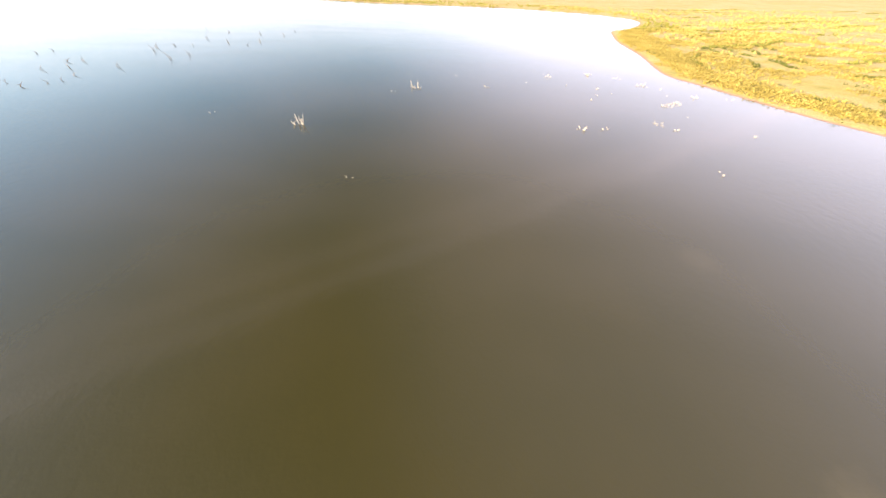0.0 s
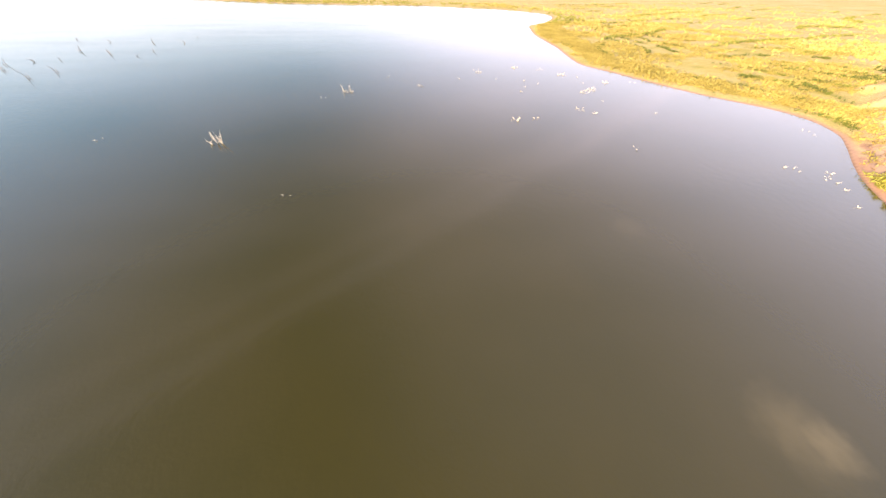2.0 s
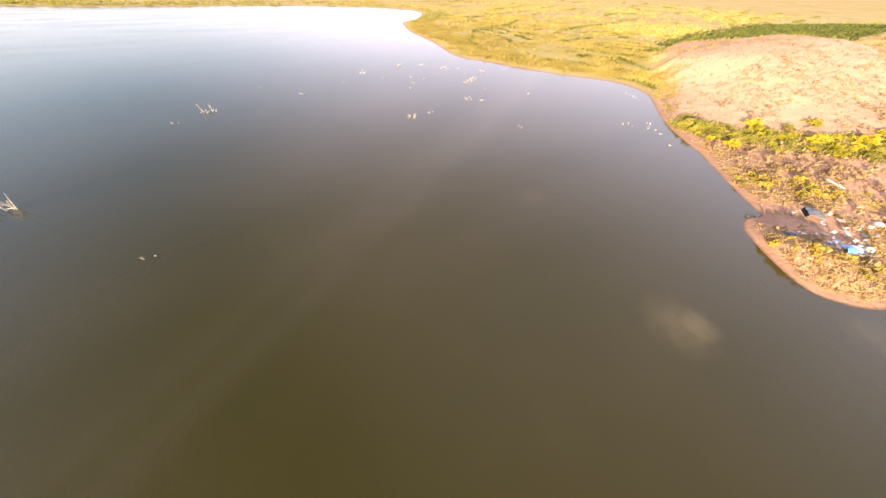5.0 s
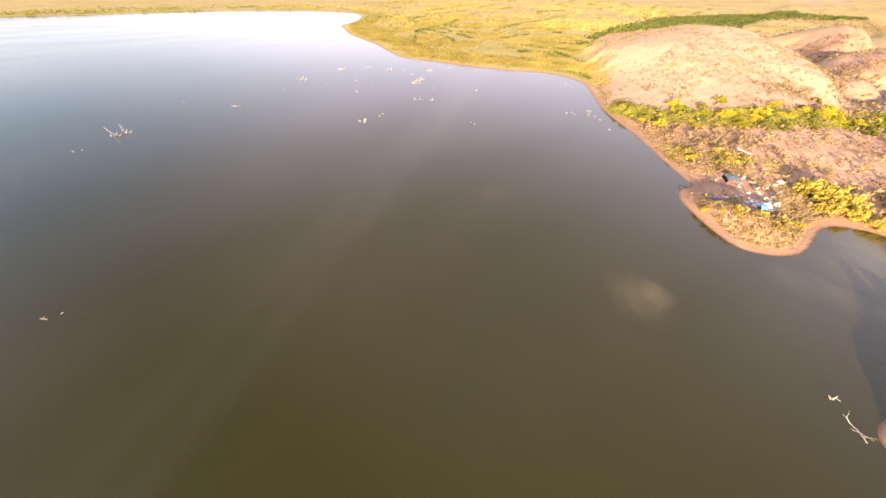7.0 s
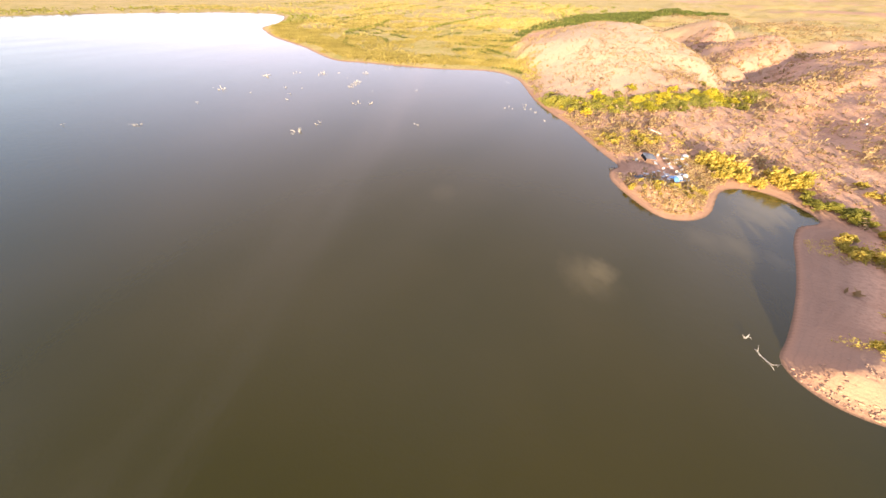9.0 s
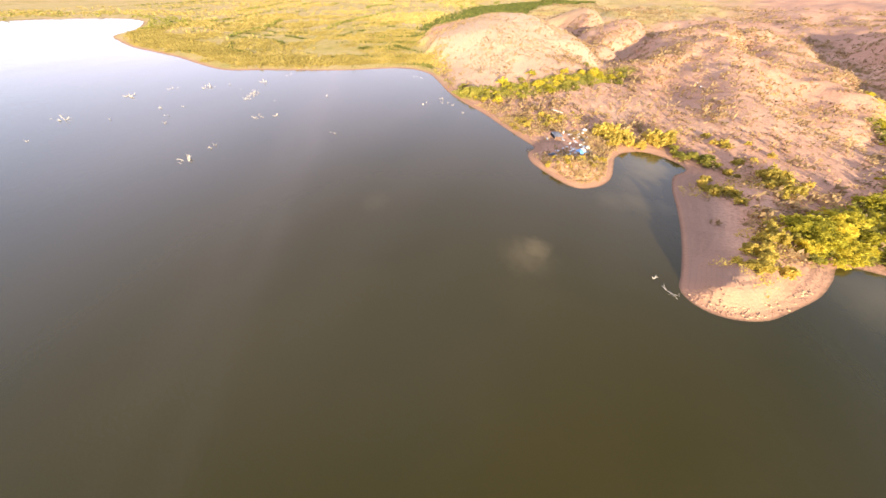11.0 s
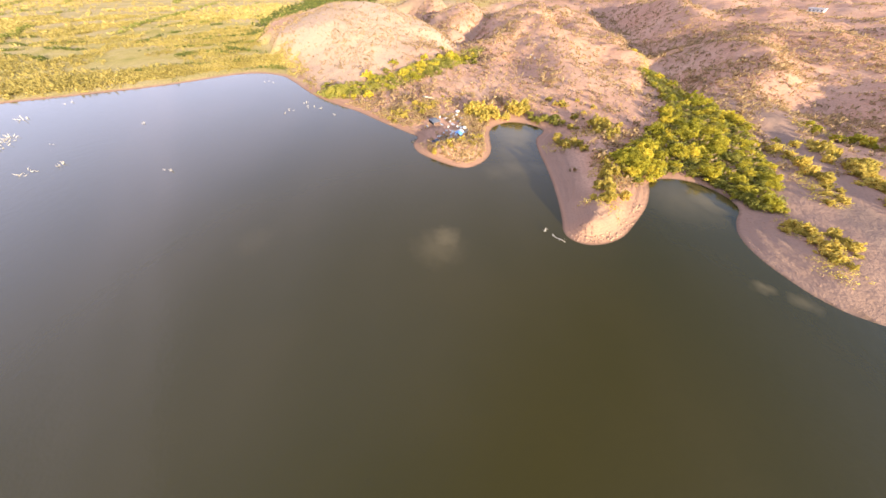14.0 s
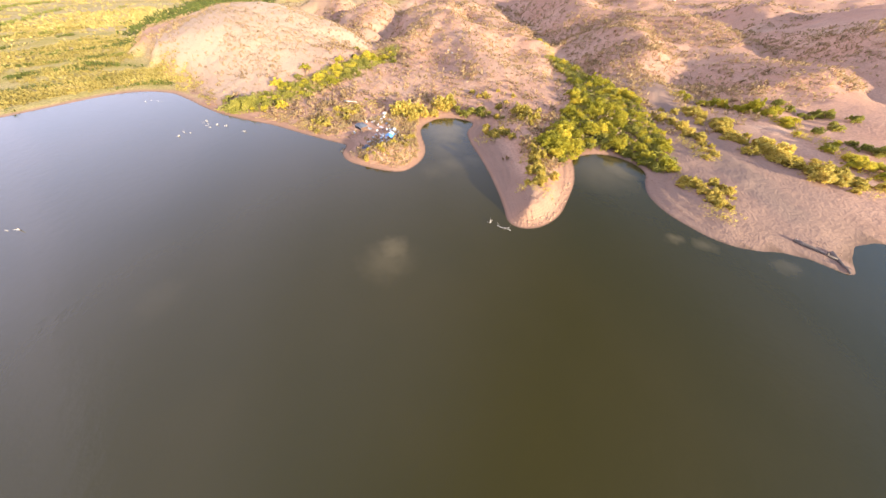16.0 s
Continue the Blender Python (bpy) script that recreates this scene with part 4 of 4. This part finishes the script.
def shifted(shape, x, y, z):
    return [(a + x, b + y, c + z) for a, b, c in shape[0]], shape[1]


def cloth(wide, deep, n, drop, thick=0.02):
    """A sheet of cloth with thickness; drop(u, v) gives its height for u, v in -1..1."""
    verts, faces = [], []
    for side in (0, 1):
        for i in range(n + 1):
            for j in range(n + 1):
                u, v = 2 * i / n - 1, 2 * j / n - 1
                verts.append((u * wide / 2, v * deep / 2, drop(u, v) - side * thick))
    m = (n + 1) ** 2
    for i in range(n):
        for j in range(n):
            a = i * (n + 1) + j
            q = (a, a + n + 1, a + n + 2, a + 1)
            faces += [q, tuple(m + k for k in q[::-1])]
    rim = [i * (n + 1) for i in range(n + 1)] + [n * (n + 1) + j for j in range(1, n + 1)] + [i * (n + 1) + n for i in range(n - 1, -1, -1)] + [j for j in range(n - 1, 0, -1)]
    for a, b in zip(rim, rim[1:] + rim[:1]):
        faces.append((b, a, a + m, b + m))
    return verts, faces


def stand(root, x, y, turn):
    root.matrix_basis = pose(x, y, height_at(x, y), 0, 0, turn)
    return root


def canopy(x, y, turn):
    root = empty("canopy", "grey canvas camp canopy on four poles, dark beneath", "canopy")
    part("roof", *cloth(4.0, 3.0, 10, lambda u, v: 1.95 - 0.45 * max(abs(u), abs(v)) + 0.05 * math.sin(7 * u + 3 * v), 0.03), M_GREYCLOTH, root)
    # dark panel put in for the shade under the roof
    part("side_wall", *shifted(([(a, c * 0, 1.48 - (b + 1.5) * 0.3) for a, b, c in cloth(3.8, 3.0, 8, lambda u, v: 0, 0.02)[0]], cloth(3.8, 3.0, 8, lambda u, v: 0, 0.02)[1]), 0, 1.4, 0), M_SHADE_PANE, root, "dark canvas side wall")
    for sx in (-1, 1):
        for sy in (-1, 1):
            part("pole", *tube([(1.85 * sx, 1.38 * sy, -0.1), (1.85 * sx, 1.38 * sy, 1.5)], [0.03, 0.03], 6), M_METAL, root)
    return stand(root, x, y, turn)


def shelter(x, y, turn):
    root = empty("tarp_shelter", "blue tarpaulin stretched low over poles at the camp", "tarp shelter")
    part("tarp", *cloth(3.4, 2.6, 12, lambda u, v: 1.25 - 0.75 * v * v - 0.35 * abs(u) + 0.06 * math.sin(9 * u + 5 * v), 0.02), M_BLUE, root)
    part("cover_sheet", *shifted(cloth(1.7, 2.2, 10, lambda u, v: 1.2 - 0.54 * v * v - 0.35 * abs(0.5 * u + 0.38) + 0.06 * math.sin(9 * (0.5 * u + 0.38) + 5 * v), 0.02), 0.65, 0, 0.09), M_SHEET, root, "white sheet thrown over the tarpaulin")
    for sx in (-1, 1):
        part("pole", *tube([(1.55 * sx, 0, -0.1), (1.45 * sx, 0, 0.92)], [0.025, 0.025], 6), M_METAL, root)
        for sy in (-1, 1):
            part("guy_rope", *tube([(1.6 * sx, 1.25 * sy, 0.2), (2.3 * sx, 2.1 * sy, 0.0)], [0.015, 0.015], 5), M_SHEET, root)
    return stand(root, x, y, turn)


def table():
    root = new("folding_table")
    part("tabletop", *shifted(block(1.9, 0.85, 0.06), 0, 0, 0.7), M_WHITE, root)
    for sx in (-1, 1):
        for sy in (-1, 1):
            part("leg", *tube([(0.8 * sx, 0.34 * sy, -0.05), (0.72 * sx, 0.34 * sy, 0.7)], [0.02, 0.02], 5), M_METAL, root)
    return root


def storage_bin():
    root = new("storage_bin")
    part("tub", *block(0.75, 0.55, 0.5, 0.04), M_WHITE, root)
    part("lid", *shifted(block(0.8, 0.6, 0.07, 0.02), 0, 0, 0.5), M_SHEET, root)
    return root


def camp_chair():
    root = new("camp_chair")
    part("seat", *shifted(block(0.55, 0.5, 0.05), 0, 0, 0.4), M_WHITE, root)
    part("backrest", *shifted(block(0.55, 0.05, 0.5), 0, 0.25, 0.45), M_WHITE, root)
    for sx in (-1, 1):
        for sy in (-1, 1):
            part("leg", *tube([(0.26 * sx, 0.24 * sy, -0.04), (0.23 * sx, 0.21 * sy, 0.4)], [0.018, 0.018], 5), M_WHITE, root)
    return root


def dome_tent(x, y, turn, s, mat, label):
    root = empty("dome_tent", label, "tent", "tents of the camp")
    n = 16
    verts = [(0, 0, 1.35 * s)]
    faces = []
    for r in range(1, 6):
        for k in range(n):
            a = 2 * math.pi * k / n
            sq = 1.25 * s / max(abs(math.cos(a)), abs(math.sin(a))) ** 0.55
            b = math.pi / 2 * r / 5
            verts.append((sq * math.sin(b) * math.cos(a), sq * math.sin(b) * math.sin(a), 1.35 * s * math.cos(b) ** 0.8 - (0.05 if r == 5 else 0)))
    for k in range(n):
        faces.append((0, 1 + k, 1 + (k + 1) % n))
    for r in range(4):
        for k in range(n):
            a, b = 1 + r * n + k, 1 + r * n + (k + 1) % n
            faces.append((a, a + n, b + n, b))
    part("flysheet", verts, faces, mat, root, "", True)
    for a in (0.78, 2.36):
        pts = [(1.3 * s * math.cos(a) * math.cos(t), 1.3 * s * math.sin(a) * math.cos(t), 1.38 * s * math.sin(t)) for t in np.linspace(0.05, math.pi - 0.05, 12)]
        part("tent_pole", *tube(pts, [0.025] * 12, 5), M_METAL, root)
    # no opening: a dark slab stands for the shade inside the doorway
    part("doorway", *shifted(block(0.05, 0.7 * s, 0.8 * s, 0.02), 1.22 * s, 0, 0), M_SHADE_PANE, root, "dark open doorway")
    return stand(root, x, y, turn)


def sheet(x, y, turn, wide, deep, mat, label):
    r = np.random.default_rng(int(x * 10))
    ph = r.uniform(0, 6, 3)
    ob = part("ground_sheet", *cloth(wide, deep, 10, lambda u, v: 0.14 + 0.10 * math.sin(3 * u + ph[0]) * math.sin(2.5 * v + ph[1]) + 0.04 * math.sin(8 * u + 7 * v), 0.03), mat, None)
    return stand(tagged(ob, label, "sheet", "sheets of the camp"), x, y, turn)


canopy(105.2, -10, 25)
shelter(96.4, -17.6, -35)
dome_tent(113.6, -19.4, 40, 0.6, M_SHEET, "small white dome tent beside yellow bushes")
dome_tent(100.6, -19.9, 10, 0.58, M_SHEET, "pale dome tent beside the blue tarpaulin")
sheet(90.2, -10.6, 20, 1.9, 1.0, M_SHEET, "crumpled pale sheet lying on the ground")
sheet(98.4, -16.2, 50, 2.0, 1.3, M_SHEET, "crumpled pale sheet lying on the ground")
sheet(109.7, -17.3, -30, 2.6, 0.7, M_SHEET, "crumpled pale sheet lying on the ground")
sheet(108.3, -20.2, 5, 1.6, 0.9, M_SHEET, "crumpled pale sheet lying on the ground")
sheet(94, -14.2, 30, 2.2, 1.5, M_TAN, "tan cardboard and cloth spread on the ground")
sheet(92.2, -8.6, 80, 1.5, 1.2, M_GREYCLOTH, "grey canvas sheet lying on the ground")
dome_tent(91.6, -9.4, 75, 0.62, M_GREYCLOTH, "small grey dome tent at the edge of the camp")
for x, y, turn, wide, deep in ((99.4, -20.8, 15, 2.3, 1.4), (101.6, -18.4, 65, 1.8, 1.1), (96.2, -12.6, -20, 1.4, 0.9), (104.6, -12.4, 35, 1.7, 0.8), (111.4, -16.2, 80, 1.8, 0.7), (106.2, -18.6, -50, 1.5, 1.0), (93.2, -16.4, 12, 1.6, 0.9)):
    sheet(x, y, turn, wide, deep, M_SHEET, "crumpled pale sheet lying on the ground")

rng = np.random.default_rng(17)


def repeat(make, spots, label, category, group):
    first = make()
    for k, (x, y) in enumerate(spots):
        m = pose(x, y, height_at(x, y), rng.normal(0, 2), rng.normal(0, 2), rng.uniform(0, 360))
        ob = first if k == 0 else copy_thing(first, m)
        ob.matrix_basis = m
        tagged(ob, label, category, group)


repeat(table, [(102.6, -16.1), (107.3, -14.2), (94.8, -10.9)], "white folding table standing in the camp", "table", "camp tables")
repeat(storage_bin, [(93.2, -11.4), (95.6, -14.6), (96.8, -15.2), (97.4, -19.7), (92, -13.2), (103.6, -19), (110.7, -18.6), (104.1, -7.3), (99.4, -13.6), (91.2, -15.1), (97.9, -12.4), (90.4, -11.9), (92.8, -14.2), (94.6, -15.9), (99.8, -18.6)], "white plastic storage bin on the camp's ground", "storage bin", "camp bins")
repeat(camp_chair, [(98.6, -14.9), (101.3, -14.4), (104.6, -15.3), (106.3, -16.9), (93.9, -12.6), (100.5, -17.6), (108.5, -12.2)], "white plastic chair at the lakeside camp", "chair", "camp chairs")
repeat(storage_bin, [(170.4, -69.3), (175.5, -69.1)], "white plastic tub on the bare hillside", "storage bin", "tubs on the hillside")


def rock(x, y, r, label, group, mat=M_ROCK):
    g = np.random.default_rng(int(abs(x * 31 + y * 17)))
    bm = bmesh.new()
    bmesh.ops.create_icosphere(bm, subdivisions=2, radius=r)
    for v in bm.verts:
        v.co *= 1 + 0.22 * noise.noise(v.co * 1.6 / r + Vector((x, y, 0)))
        v.co.z *= 0.55
    verts, faces = [tuple(v.co) for v in bm.verts], [tuple(v.index for v in f.verts) for f in bm.faces]
    bm.free()
    ob = part("boulder", verts, faces, mat, None)
    ob.matrix_basis = pose(x, y, max(height_at(x, y), 0) + 0.1 * r, 0, 0, g.uniform(0, 360))
    return tagged(ob, label, "boulder", group)


rock(95.2, -1.9, 0.6, "dark wet boulder at the water's edge by the camp", "shore boulders")
rock(96.3, -2.6, 0.45, "dark wet boulder at the water's edge by the camp", "shore boulders")
for k in range(34):
    d = rng.uniform(0, 1)
    line = np.array([(45.9, -37.5), (45.6, -41), (47.3, -45.5), (50, -49.5), (56, -56.2)])
    x, y = np.interp(d, np.linspace(0, 1, 5), line[:, 0]) + rng.uniform(0.2, 2.2), np.interp(d, np.linspace(0, 1, 5), line[:, 1]) + rng.uniform(-0.3, 1)
    rock(x, y, rng.uniform(0.12, 0.3), "reddish stone on the beach of the second point", "beach stones", M_TAN)

# ---- loose stones on the beaches ----
def stones(name, x, y, r, mat, label, rng):
    base = np.array([(1, 0, 0), (-1, 0, 0), (0, 1, 0), (0, -1, 0), (0, 0, 0.8), (0, 0, -0.6)], float)
    tri = np.array([(0, 2, 4), (2, 1, 4), (1, 3, 4), (3, 0, 4), (2, 0, 5), (1, 2, 5), (3, 1, 5), (0, 3, 5)])
    z = ground_height(x, y)
    n = len(x)
    v = base[None] * rng.uniform(0.55, 1.2, (n, 6, 3)) * r[:, None, None]
    a = rng.uniform(0, 6.28, n)
    c, s = np.cos(a)[:, None], np.sin(a)[:, None]
    v = np.stack([v[..., 0] * c - v[..., 1] * s + x[:, None], v[..., 0] * s + v[..., 1] * c + y[:, None], v[..., 2] + z[:, None] + 0.1 * r[:, None]], -1)
    f = (tri[None] + 6 * np.arange(n)[:, None, None]).reshape(-1, 3)
    ob = link_mesh(name, v.reshape(-1, 3).tolist(), f.tolist(), mat, False)
    return tagged(ob, label, "stones", kind="stuff")


M_STONE = plain_material("beach_stone", (0.26, 0.15, 0.10), (0.4, 0.26, 0.17), 0.9, 0.95)
sx, sy = spread_over(rng, 60000, 10, 125, -130, 25, lambda x, y, sd: step(sd, 0.1, 0.6) * step(sd, 7, 2) * step(fbm(x, y, 6, 2, 95), 0.0, 0.8) * 0.45)
tx, ty = spread_over(rng, 5000, 44, 62, -56, -33, lambda x, y, sd: step(sd, 0.2, 0.8) * step(fbm(x, y, 4, 2, 96), -0.1, 0.6) * step(line_distance(x, y, [(47.5, -38), (50, -45), (58, -53)]), 6, 2) * 0.5)
sizes = np.r_[rng.uniform(0.06, 0.24, len(sx)) ** 1.2, rng.uniform(0.08, 0.27, len(tx))]
sx, sy = np.r_[sx, tx], np.r_[sy, ty]
stones("beach_stones", sx, sy, sizes, M_STONE, "reddish stones and rubble strewn along the beaches", rng)

# ---- a far house ----
house = empty("house", "low white house far behind the hills", "house")
M_WALL = plain_material("white_wall", (0.7, 0.69, 0.66), (0.8, 0.79, 0.76), 0.6, 0.8)
part("wall", *block(15, 8, 3.4, 0.1), M_WALL, house)
part("roof", *shifted(block(16.2, 9.2, 0.6, 0.15), 0, 0, 3.4), M_WHITE, house)
for k in range(4):
    part("window", *shifted(block(1.6, 0.12, 1.3, 0.03), -5.4 + 3.6 * k, 4.0, 1.2), M_SHADE_PANE, house, "dark window pane")
house.matrix_basis = pose(387, -518, height_at(387, -518), 0, 0, 25)
